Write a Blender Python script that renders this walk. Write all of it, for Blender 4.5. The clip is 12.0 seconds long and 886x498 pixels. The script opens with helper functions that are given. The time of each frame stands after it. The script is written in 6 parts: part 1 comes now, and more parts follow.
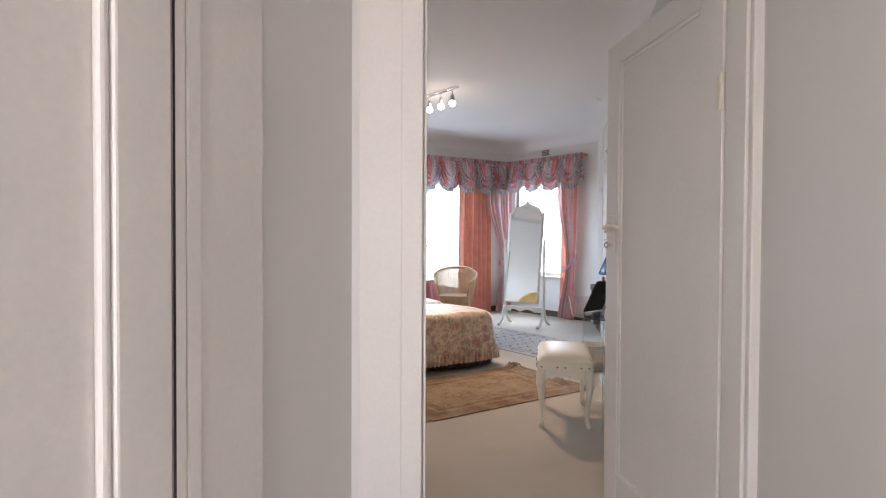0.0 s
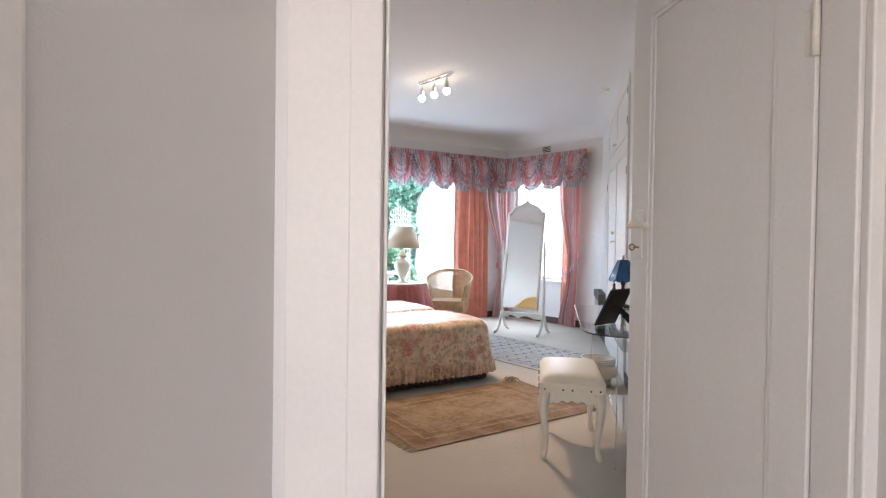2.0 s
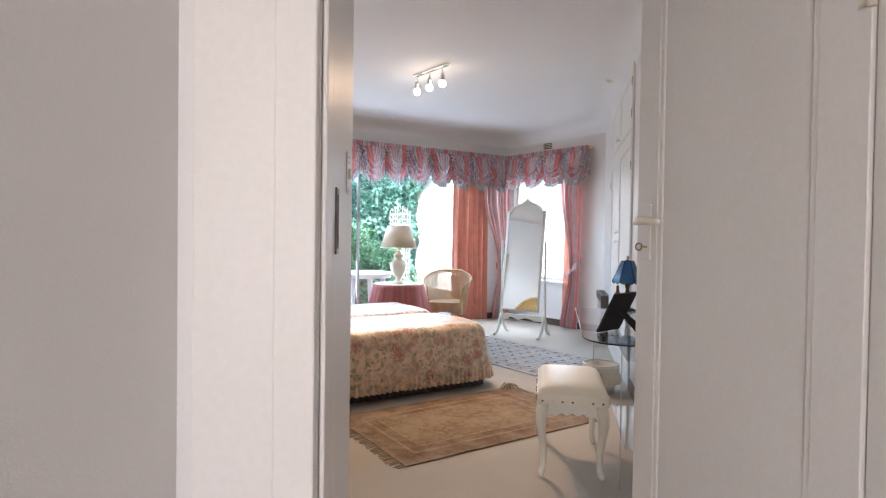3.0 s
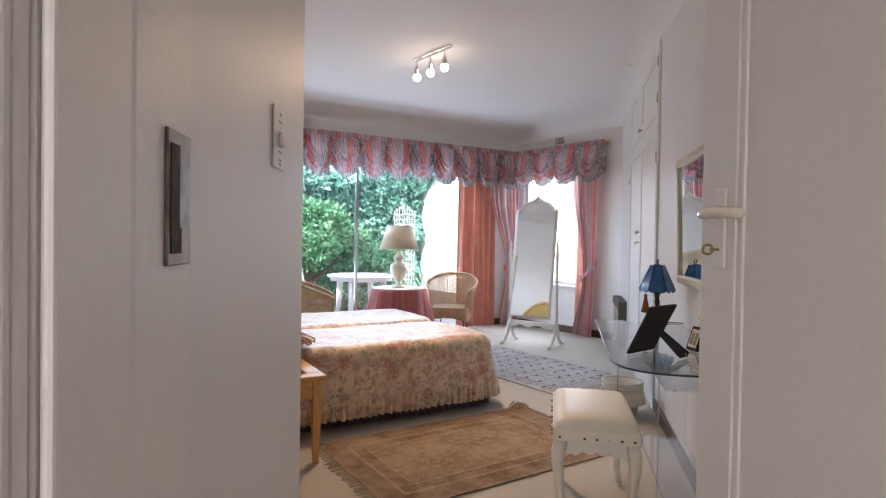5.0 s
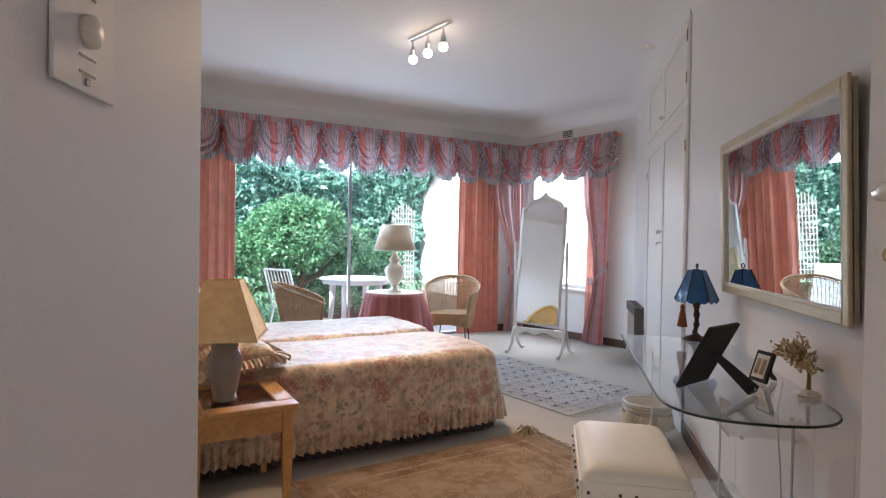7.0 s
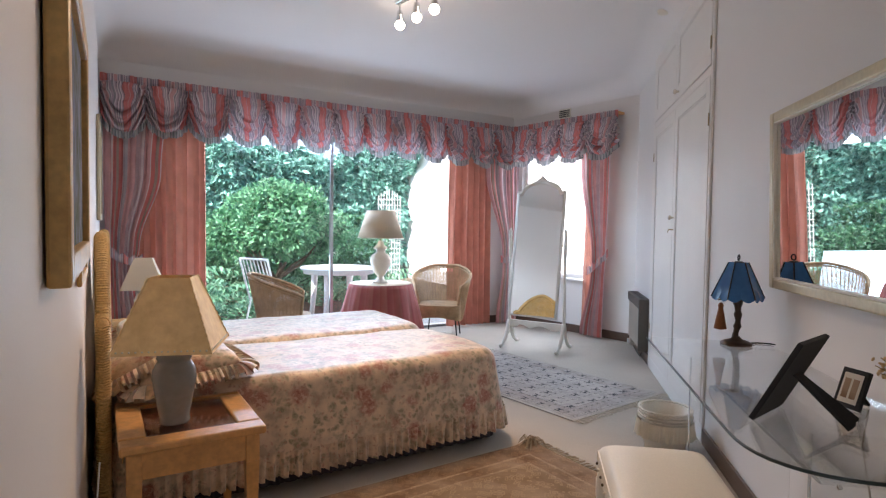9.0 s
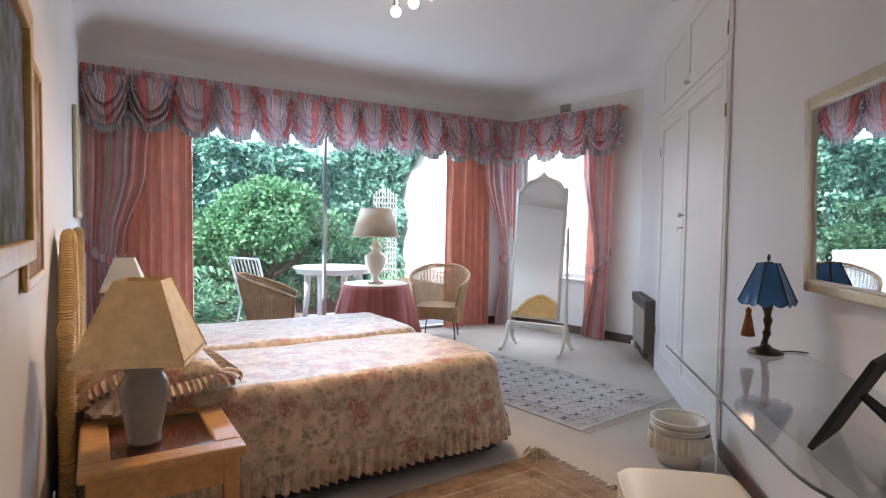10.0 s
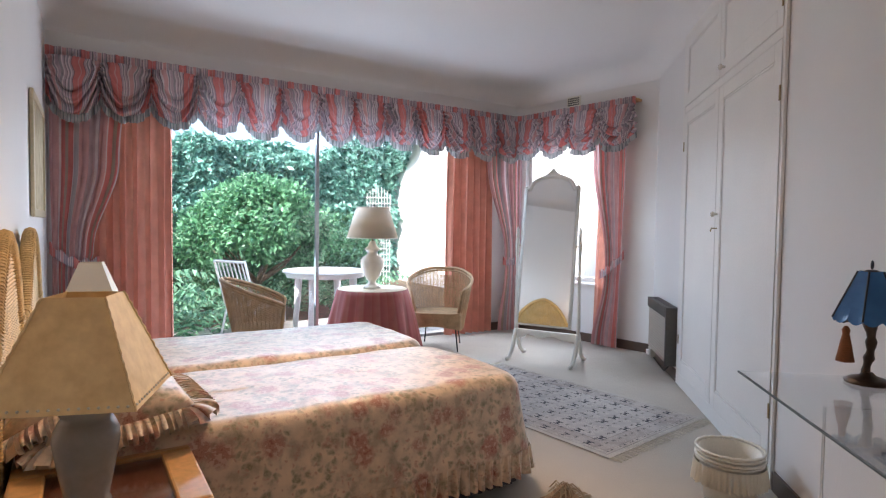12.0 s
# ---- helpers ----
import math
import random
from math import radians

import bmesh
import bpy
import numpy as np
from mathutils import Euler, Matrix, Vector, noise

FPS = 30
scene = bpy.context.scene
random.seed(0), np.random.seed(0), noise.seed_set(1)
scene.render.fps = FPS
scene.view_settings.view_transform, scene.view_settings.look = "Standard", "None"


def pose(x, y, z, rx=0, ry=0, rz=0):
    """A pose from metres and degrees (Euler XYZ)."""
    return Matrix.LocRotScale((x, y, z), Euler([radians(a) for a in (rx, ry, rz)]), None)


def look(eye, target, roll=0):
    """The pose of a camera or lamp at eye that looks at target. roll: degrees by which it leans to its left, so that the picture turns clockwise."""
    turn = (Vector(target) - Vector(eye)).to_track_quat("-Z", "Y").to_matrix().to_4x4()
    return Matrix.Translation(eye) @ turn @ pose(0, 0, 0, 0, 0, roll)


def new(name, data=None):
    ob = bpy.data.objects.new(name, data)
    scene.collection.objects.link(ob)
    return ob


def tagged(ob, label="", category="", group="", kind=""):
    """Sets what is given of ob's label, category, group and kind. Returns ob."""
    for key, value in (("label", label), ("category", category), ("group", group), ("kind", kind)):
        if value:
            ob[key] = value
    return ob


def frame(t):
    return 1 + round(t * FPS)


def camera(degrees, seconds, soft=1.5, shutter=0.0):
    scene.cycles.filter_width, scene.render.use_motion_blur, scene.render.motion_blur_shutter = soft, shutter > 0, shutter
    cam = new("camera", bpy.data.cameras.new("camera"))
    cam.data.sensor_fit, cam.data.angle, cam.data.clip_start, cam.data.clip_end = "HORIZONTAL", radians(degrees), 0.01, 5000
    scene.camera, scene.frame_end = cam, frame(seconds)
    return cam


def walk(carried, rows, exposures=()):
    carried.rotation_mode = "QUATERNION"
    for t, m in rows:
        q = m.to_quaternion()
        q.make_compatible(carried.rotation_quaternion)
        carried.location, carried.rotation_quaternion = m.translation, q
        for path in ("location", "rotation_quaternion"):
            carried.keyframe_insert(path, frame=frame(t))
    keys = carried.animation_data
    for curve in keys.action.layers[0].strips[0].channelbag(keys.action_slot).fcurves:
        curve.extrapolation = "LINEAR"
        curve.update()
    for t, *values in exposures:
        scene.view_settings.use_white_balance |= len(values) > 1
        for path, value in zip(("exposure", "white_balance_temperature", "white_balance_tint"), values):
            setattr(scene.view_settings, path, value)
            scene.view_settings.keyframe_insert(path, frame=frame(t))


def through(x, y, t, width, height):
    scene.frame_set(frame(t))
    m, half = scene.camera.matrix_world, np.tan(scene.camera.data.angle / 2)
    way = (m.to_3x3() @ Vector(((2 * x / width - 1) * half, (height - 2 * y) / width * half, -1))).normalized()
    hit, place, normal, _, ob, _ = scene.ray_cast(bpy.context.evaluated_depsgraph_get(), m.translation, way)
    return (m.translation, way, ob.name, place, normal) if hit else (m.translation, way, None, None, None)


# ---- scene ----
cam = camera(76.3, 12.0, soft=1.2)
PATH = [
    (0, (0.191, -0.156, 1.199), (1.219, 1.559, 1.159), 0.3),
    (0.5, (0.265, -0.046, 1.199), (1.295, 1.669, 1.158), 0.5),
    (1, (0.334, 0.055, 1.208), (1.368, 1.767, 1.165), 0.6),
    (1.5, (0.414, 0.148, 1.193), (1.447, 1.86, 1.155), 0.6),
    (2, (0.498, 0.255, 1.19), (1.534, 1.966, 1.155), 0.8),
    (2.5, (0.592, 0.339, 1.191), (1.625, 2.051, 1.157), 0.8),
    (3, (0.678, 0.421, 1.187), (1.705, 2.137, 1.151), 0.8),
    (5, (0.978, 0.823, 1.183), (1.98, 2.554, 1.151), 0.9),
    (5.5, (1.064, 0.937, 1.19), (2.06, 2.671, 1.159), 0.9),
    (6, (1.136, 1.039, 1.188), (2.129, 2.774, 1.158), 0.9),
    (6.5, (1.191, 1.14, 1.178), (2.185, 2.875, 1.147), 0.9),
    (7, (1.247, 1.25, 1.181), (2.245, 2.983, 1.151), 0.9),
    (9, (1.425, 1.637, 1.184), (2.467, 3.343, 1.107), 0.8),
    (9.5, (1.474, 1.735, 1.184), (2.524, 3.435, 1.102), 0.8),
    (10, (1.518, 1.82, 1.178), (2.572, 3.518, 1.097), 0.8),
    (10.5, (1.548, 1.925, 1.177), (2.609, 3.618, 1.098), 0.8),
    (11, (1.581, 2.031, 1.179), (2.649, 3.72, 1.099), 0.8),
    (11.5, (1.615, 2.127, 1.178), (2.688, 3.813, 1.098), 0.8),
    (12, (1.645, 2.212, 1.173), (2.726, 3.893, 1.096), 0.8),
]
walk(cam, [(t, look(eye, target, roll)) for t, eye, target, roll in PATH], [(0.0, 1.88, 6350, 17), (0.5, 2.1, 6350, 17), (3.0, 2.03, 6300, 17), (5.0, 1.78, 6420, 20), (5.5, 1.63, 6420, 20), (7.0, 1.65, 6350, 20), (12.0, 1.58, 6420, 20)])

# world, sun, lamps
world = bpy.data.worlds.new("sky")
scene.world = world
world.use_nodes = True
wn = world.node_tree
sky = wn.nodes.new("ShaderNodeTexSky")
sky.sky_type, sky.sun_disc = "NISHITA", False
sky.sun_elevation, sky.sun_rotation = radians(47), radians(252)
wn.links.new(sky.outputs[0], wn.nodes["Background"].inputs[0])
wn.nodes["Background"].inputs[1].default_value = 0.15


def lamp(name, kind, m, energy, colour, **more):
    data = bpy.data.lights.new(name, kind)
    data.energy, data.color = energy, colour
    for key, value in more.items():
        if key == "size":
            data.size = value
        elif key == "size_y":
            data.shape, data.size_y = "RECTANGLE", value
        elif key == "angle":
            data.angle = value
        elif key == "radius":
            data.shadow_soft_size = value
    ob = new(name, data)
    ob.matrix_world = m
    return ob


# the sun stands over the left end of the house
lamp("sun", "SUN", look((0, 0, 0), (0.75, 0.33, -0.78)), 5.0, (1.0, 0.95, 0.87), angle=radians(0.5))
# the sky's light through the sliding doors, the side window and an unseen, added corridor window
lamp("sky_doors", "AREA", look((3.65, 7.50, 2.03), (3.75, 6.0, 0.0)), 19, (0.58, 0.80, 1.0), size=2.3, size_y=0.14)
lamp("patio_bounce", "AREA", look((3.5, 7.50, 0.5), (3.3, 6.0, 1.7)), 14, (0.62, 0.82, 1.0), size=2.7, size_y=0.9)
lamp("sky_side_window", "AREA", look((6.85, 6.95, 1.75), (5.1, 6.2, 0.0)), 27, (0.66, 0.84, 1.0), size=1.2, size_y=1.4)
lamp("sky_corridor", "AREA", look((-1.28, -1.05, 1.35), (0.1, 0.9, 1.2)), 15.5, (1.0, 0.95, 0.92), size=0.9, size_y=1.3)
# the three warm ceiling spotlights over the beds
for eye, target in (((3.33, 4.82, 2.565), (1.92, 3.45, 0.4)), ((3.32, 5.02, 2.565), (2.2, 3.9, 0.3)), ((3.30, 5.22, 2.565), (2.3, 4.3, 0.3))):
    s = lamp("spotlight", "SPOT", look(eye, target), 20, (1.0, 0.70, 0.42), radius=0.045)
    s.data.spot_size, s.data.spot_blend = radians(92), 0.8

# materials


def mat(name, base, rough=0.6, metal=0.0, vary=0.12, grain=60.0, bump=0.05, blotch=4.0, second=None, **more):
    """A surface with grain and blotches: base colour, roughness, and relief at two scales."""
    m = bpy.data.materials.new(name)
    m.use_nodes = True
    nt = m.node_tree
    b = nt.nodes["Principled BSDF"]
    b.inputs["Roughness"].default_value, b.inputs["Metallic"].default_value = rough, metal
    for key, value in more.items():
        b.inputs[key.replace("_", " ")].default_value = value
    co = nt.nodes.new("ShaderNodeTexCoord")
    big = nt.nodes.new("ShaderNodeTexNoise")
    big.inputs["Scale"].default_value, big.inputs["Detail"].default_value = blotch, 5
    fine = nt.nodes.new("ShaderNodeTexNoise")
    fine.inputs["Scale"].default_value, fine.inputs["Detail"].default_value = grain, 3
    for n in (big, fine):
        nt.links.new(co.outputs["Object"], n.inputs["Vector"])
    add = nt.nodes.new("ShaderNodeMath")
    add.operation = "ADD"
    nt.links.new(big.outputs["Fac"], add.inputs[0])
    nt.links.new(fine.outputs["Fac"], add.inputs[1])
    ramp = nt.nodes.new("ShaderNodeValToRGB")
    lo = [c * (1 - vary) for c in (second or base)]
    hi = [min(1.0, c * (1 + vary)) for c in base]
    ramp.color_ramp.elements[0].position, ramp.color_ramp.elements[0].color = 0.35, (*lo, 1)
    ramp.color_ramp.elements[1].position, ramp.color_ramp.elements[1].color = 0.65, (*hi, 1)
    half = nt.nodes.new("ShaderNodeMath")
    half.operation = "MULTIPLY"
    half.inputs[1].default_value = 0.5
    nt.links.new(add.outputs[0], half.inputs[0])
    nt.links.new(half.outputs[0], ramp.inputs[0])
    nt.links.new(ramp.outputs[0], b.inputs["Base Color"])
    if bump:
        bp = nt.nodes.new("ShaderNodeBump")
        bp.inputs["Strength"].default_value, bp.inputs["Distance"].default_value = bump, 0.01
        nt.links.new(fine.outputs["Fac"], bp.inputs["Height"])
        nt.links.new(bp.outputs[0], b.inputs["Normal"])
    return m


def nodes_of(m):
    return m.node_tree, m.node_tree.nodes["Principled BSDF"]


WALL = mat("wall_paint", (0.74, 0.72, 0.70), 0.55, vary=0.025, grain=220, bump=0.06, blotch=1.5)
CEIL = mat("ceiling_paint", (0.74, 0.72, 0.71), 0.7, vary=0.02, grain=150, bump=0.03, blotch=1.0)
GLOSS = mat("gloss_paint", (0.76, 0.73, 0.69), 0.5, vary=0.03, grain=90, bump=0.04, blotch=3.0)
CARPET = mat("carpet", (0.50, 0.45, 0.38), 0.95, vary=0.08, grain=420, bump=0.5, blotch=2.2)
SKIRT = mat("dark_skirting", (0.10, 0.06, 0.04), 0.45, vary=0.2, grain=80)
IVORY = mat("ivory_paint", (0.74, 0.70, 0.60), 0.4, vary=0.06, grain=120)
MIRPAINT = mat("antique_white_paint", (0.70, 0.68, 0.62), 0.4, vary=0.08, grain=120, blotch=9)
PINE = mat("pine", (0.66, 0.36, 0.13), 0.35, vary=0.18, grain=45, blotch=8)
GILT = mat("gilt_wood", (0.62, 0.39, 0.13), 0.35, vary=0.2, grain=60, blotch=10)
PALE_GILT = mat("pale_gold_frame", (0.55, 0.47, 0.31), 0.35, metal=0.25, vary=0.12, grain=60)
WICKER = mat("honey_wicker", (0.40, 0.25, 0.125), 0.55, vary=0.3, grain=140, blotch=14, bump=0.3)
STRAW = mat("golden_wicker", (0.62, 0.42, 0.17), 0.5, vary=0.25, grain=120, blotch=12, bump=0.3)
CREAM = mat("cream_ceramic", (0.76, 0.70, 0.60), 0.18, vary=0.03, grain=30, bump=0.0)
GREYCER = mat("grey_green_ceramic", (0.27, 0.26, 0.24), 0.25, vary=0.08, grain=40, bump=0.02)
SHADE = mat("cream_lampshade", (0.78, 0.66, 0.50), 0.8, vary=0.05, grain=200)
PARCH = mat("parchment_shade", (0.92, 0.72, 0.40), 0.6, vary=0.08, grain=34, blotch=11, bump=0.08, second=(0.86, 0.63, 0.31))
WHITEPLASTIC = mat("white_plastic", (0.82, 0.82, 0.82), 0.4, vary=0.03, grain=60)
CHROME = mat("chrome", (0.75, 0.75, 0.74), 0.15, metal=1.0, vary=0.03, bump=0.0)
BRASS = mat("old_brass", (0.35, 0.26, 0.13), 0.35, metal=1.0, vary=0.15)
ALU = mat("brushed_aluminium", (0.32, 0.33, 0.34), 0.35, metal=0.8, vary=0.05)
STEEL = mat("worn_steel_plate", (0.17, 0.145, 0.125), 0.45, metal=0.7, vary=0.3, blotch=30)
SLOT = mat("dark_brown_mortise", (0.035, 0.026, 0.020), 0.8, vary=0.4, blotch=60)
BLACK = mat("black_velvet_card", (0.010, 0.010, 0.011), 0.75, vary=0.1, grain=200)
IRON = mat("dark_iron", (0.03, 0.028, 0.025), 0.5, metal=0.5, vary=0.1)
BRONZE = mat("dark_bronze", (0.07, 0.045, 0.03), 0.4, metal=0.6, vary=0.3)
TASSEL = mat("brown_tassel", (0.26, 0.09, 0.03), 0.8, vary=0.3, grain=300)
HEATDARK = mat("dark_brown_heater_metal", (0.08, 0.07, 0.06), 0.5, vary=0.12)
HEATPALE = mat("beige_heater_metal", (0.42, 0.38, 0.32), 0.45, vary=0.05)
LEATHER = mat("cream_vinyl", (0.76, 0.70, 0.57), 0.42, vary=0.05, grain=180, bump=0.12)
STUD = mat("dark_brass_stud", (0.10, 0.07, 0.04), 0.35, metal=0.8)
PINKCLOTH = mat("rose_cloth", (0.50, 0.135, 0.11), 0.85, vary=0.14, grain=300, bump=0.1)
WHITEWALL = mat("white_garden_wall", (0.85, 0.84, 0.82), 0.8, vary=0.03, grain=30, bump=0.2)
BLUEWALL = mat("pale_blue_garden_wall", (0.45, 0.62, 0.66), 0.8, vary=0.05, grain=30)
PAVE = mat("grey_paving", (0.30, 0.30, 0.30), 0.85, vary=0.15, grain=60, blotch=3)
SOIL = mat("soil", (0.10, 0.075, 0.05), 0.95, vary=0.3, grain=50)
BARK = mat("grey_bark", (0.12, 0.09, 0.065), 0.9, vary=0.3, grain=40, bump=0.5)
ROOFTILE = mat("roof_tiles", (0.30, 0.14, 0.09), 0.8, vary=0.2)
TINTWOOD = mat("dark_bedbase_cloth", (0.075, 0.065, 0.075), 0.9, vary=0.2, grain=200)


def mirror_mat():
    m = bpy.data.materials.new("silvered_mirror")
    m.use_nodes = True
    nt, b = nodes_of(m)
    b.inputs["Base Color"].default_value = (0.86, 0.88, 0.87, 1)
    b.inputs["Metallic"].default_value, b.inputs["Roughness"].default_value = 1.0, 0.01
    return m


def glass_mat(name, tint, rough=0.0, thin=True):
    """Thin clear sheet: most light passes straight, some is mirrored."""
    m = bpy.data.materials.new(name)
    m.use_nodes = True
    nt = m.node_tree
    nt.nodes.clear()
    out = nt.nodes.new("ShaderNodeOutputMaterial")
    tr = nt.nodes.new("ShaderNodeBsdfTransparent")
    tr.inputs[0].default_value = (*tint, 1)
    gl = nt.nodes.new("ShaderNodeBsdfGlossy")
    gl.inputs["Roughness"].default_value = rough
    lw = nt.nodes.new("ShaderNodeLayerWeight")
    pw = nt.nodes.new("ShaderNodeMath")
    pw.operation, pw.inputs[1].default_value = "POWER", 3.0
    nt.links.new(lw.outputs["Facing"], pw.inputs[0])
    fr = nt.nodes.new("ShaderNodeMath")
    fr.operation, fr.inputs[1].default_value, fr.inputs[2].default_value = "MULTIPLY_ADD", 0.75, 0.035
    nt.links.new(pw.outputs[0], fr.inputs[0])
    mix = nt.nodes.new("ShaderNodeMixShader")
    nt.links.new(fr.outputs[0], mix.inputs[0])
    nt.links.new(tr.outputs[0], mix.inputs[1])
    nt.links.new(gl.outputs[0], mix.inputs[2])
    nt.links.new(mix.outputs[0], out.inputs[0])
    return m


MIRROR = mirror_mat()
PANE = glass_mat("window_glass", (0.97, 0.985, 0.98))
TABLEGLASS = glass_mat("table_glass", (0.975, 0.985, 0.98))
GLASSEDGE = mat("dark_green_glass_edge", (0.010, 0.020, 0.018), 0.45, vary=0.05, bump=0)
ACRYLIC = glass_mat("clear_acrylic", (0.985, 0.99, 0.99))


def glow(name, colour, strength):
    m = bpy.data.materials.new(name)
    m.use_nodes = True
    nt, b = nodes_of(m)
    b.inputs["Base Color"].default_value = (*colour, 1)
    b.inputs["Emission Color"].default_value = (*colour, 1)
    b.inputs["Emission Strength"].default_value = strength
    return m


BULB = glow("lit_bulb", (1.0, 0.84, 0.62), 7)


def tree_of(m):
    nt, b = nodes_of(m)
    return nt, b, lambda kind: nt.nodes.new("ShaderNode" + kind), nt.links.new


def ramp_node(nt, stops, constant=False):
    r = nt.nodes.new("ShaderNodeValToRGB")
    e = r.color_ramp.elements
    if constant:
        r.color_ramp.interpolation = "CONSTANT"
    while len(e) < len(stops):
        e.new(0.5)
    for one, (p, c) in zip(e, stops):
        one.position, one.color = p, (*c, 1)
    return r


def cloth_mat(name, stops, period, through=0.25, weave=260.0, constant=True):
    """Cloth with stripes along its length; u counts metres across the cloth. Some light passes through."""
    m = bpy.data.materials.new(name)
    m.use_nodes = True
    nt, b, node, link = tree_of(m)
    uv = node("UVMap")
    sep = node("SeparateXYZ")
    link(uv.outputs[0], sep.inputs[0])
    div = node("Math")
    div.operation, div.inputs[1].default_value = "DIVIDE", period
    link(sep.outputs[0], div.inputs[0])
    fr = node("Math")
    fr.operation = "FRACT"
    link(div.outputs[0], fr.inputs[0])
    r = ramp_node(nt, stops, constant)
    link(fr.outputs[0], r.inputs[0])
    co, fine = node("TexCoord"), node("TexNoise")
    fine.inputs["Scale"].default_value = weave
    link(co.outputs["Object"], fine.inputs["Vector"])
    big = node("TexNoise")
    big.inputs["Scale"].default_value = 9.0
    link(co.outputs["Object"], big.inputs["Vector"])
    mul = node("Mix")
    mul.data_type, mul.blend_type = "RGBA", "MULTIPLY"
    mul.inputs["Factor"].default_value = 0.35
    link(r.outputs[0], mul.inputs["A"])
    link(big.outputs["Fac"], mul.inputs["B"])
    b.inputs["Roughness"].default_value = 0.75
    link(mul.outputs["Result"], b.inputs["Base Color"])
    bp = node("Bump")
    bp.inputs["Strength"].default_value, bp.inputs["Distance"].default_value = 0.15, 0.004
    link(fine.outputs["Fac"], bp.inputs["Height"])
    link(bp.outputs[0], b.inputs["Normal"])
    tl = node("BsdfTranslucent")
    link(mul.outputs["Result"], tl.inputs[0])
    mix = node("MixShader")
    mix.inputs[0].default_value = through
    out = nt.nodes["Material Output"]
    link(b.outputs[0], mix.inputs[1])
    link(tl.outputs[0], mix.inputs[2])
    link(mix.outputs[0], out.inputs[0])
    return m


CORAL, BLUSH, MAUVE, SLATE, PALE, DARK = (0.76, 0.24, 0.22), (0.76, 0.43, 0.42), (0.56, 0.43, 0.47), (0.38, 0.34, 0.37), (0.80, 0.67, 0.68), (0.16, 0.13, 0.15)
STRIPED = cloth_mat("striped_chintz", [
    (0.0, CORAL), (0.13, BLUSH), (0.15, CORAL), (0.24, DARK), (0.25, MAUVE), (0.29, PALE), (0.31, SLATE), (0.34, PALE), (0.37, MAUVE), (0.42, DARK), (0.43, PALE), (0.47, BLUSH),
    (0.58, PALE), (0.60, SLATE), (0.63, PALE), (0.65, MAUVE), (0.71, SLATE), (0.76, PALE), (0.79, MAUVE), (0.83, DARK), (0.84, PALE), (0.88, SLATE), (0.92, PALE), (0.95, MAUVE), (0.985, DARK)], 0.24, 0.18)
STRIPED_DRAPE = cloth_mat("striped_curtain", [(0.0, BLUSH), (0.20, PALE), (0.23, CORAL), (0.31, (0.50, 0.38, 0.31)), (0.40, CORAL), (0.48, PALE), (0.50, (0.50, 0.44, 0.45)), (0.58, PALE), (0.62, BLUSH), (0.83, (0.66, 0.47, 0.49)), (0.94, PALE), (0.97, MAUVE)], 0.24, 0.22)
SALMON = cloth_mat("salmon_curtain", [(0.0, (0.84, 0.38, 0.28)), (0.5, (0.80, 0.33, 0.24)), (1.0, (0.84, 0.38, 0.28))], 0.9, 0.2, constant=False)
FRILLGREY = cloth_mat("grey_green_frill", [(0.0, (0.50, 0.51, 0.50)), (0.5, (0.26, 0.29, 0.30)), (0.75, (0.56, 0.50, 0.51))], 0.02, 0.15)
TABLECLOTH = cloth_mat("rose_table_cover", [(0.0, (0.46, 0.11, 0.10)), (0.45, (0.52, 0.19, 0.16)), (0.55, (0.44, 0.10, 0.10)), (1.0, (0.50, 0.16, 0.14))], 0.16, 0.1, constant=False)


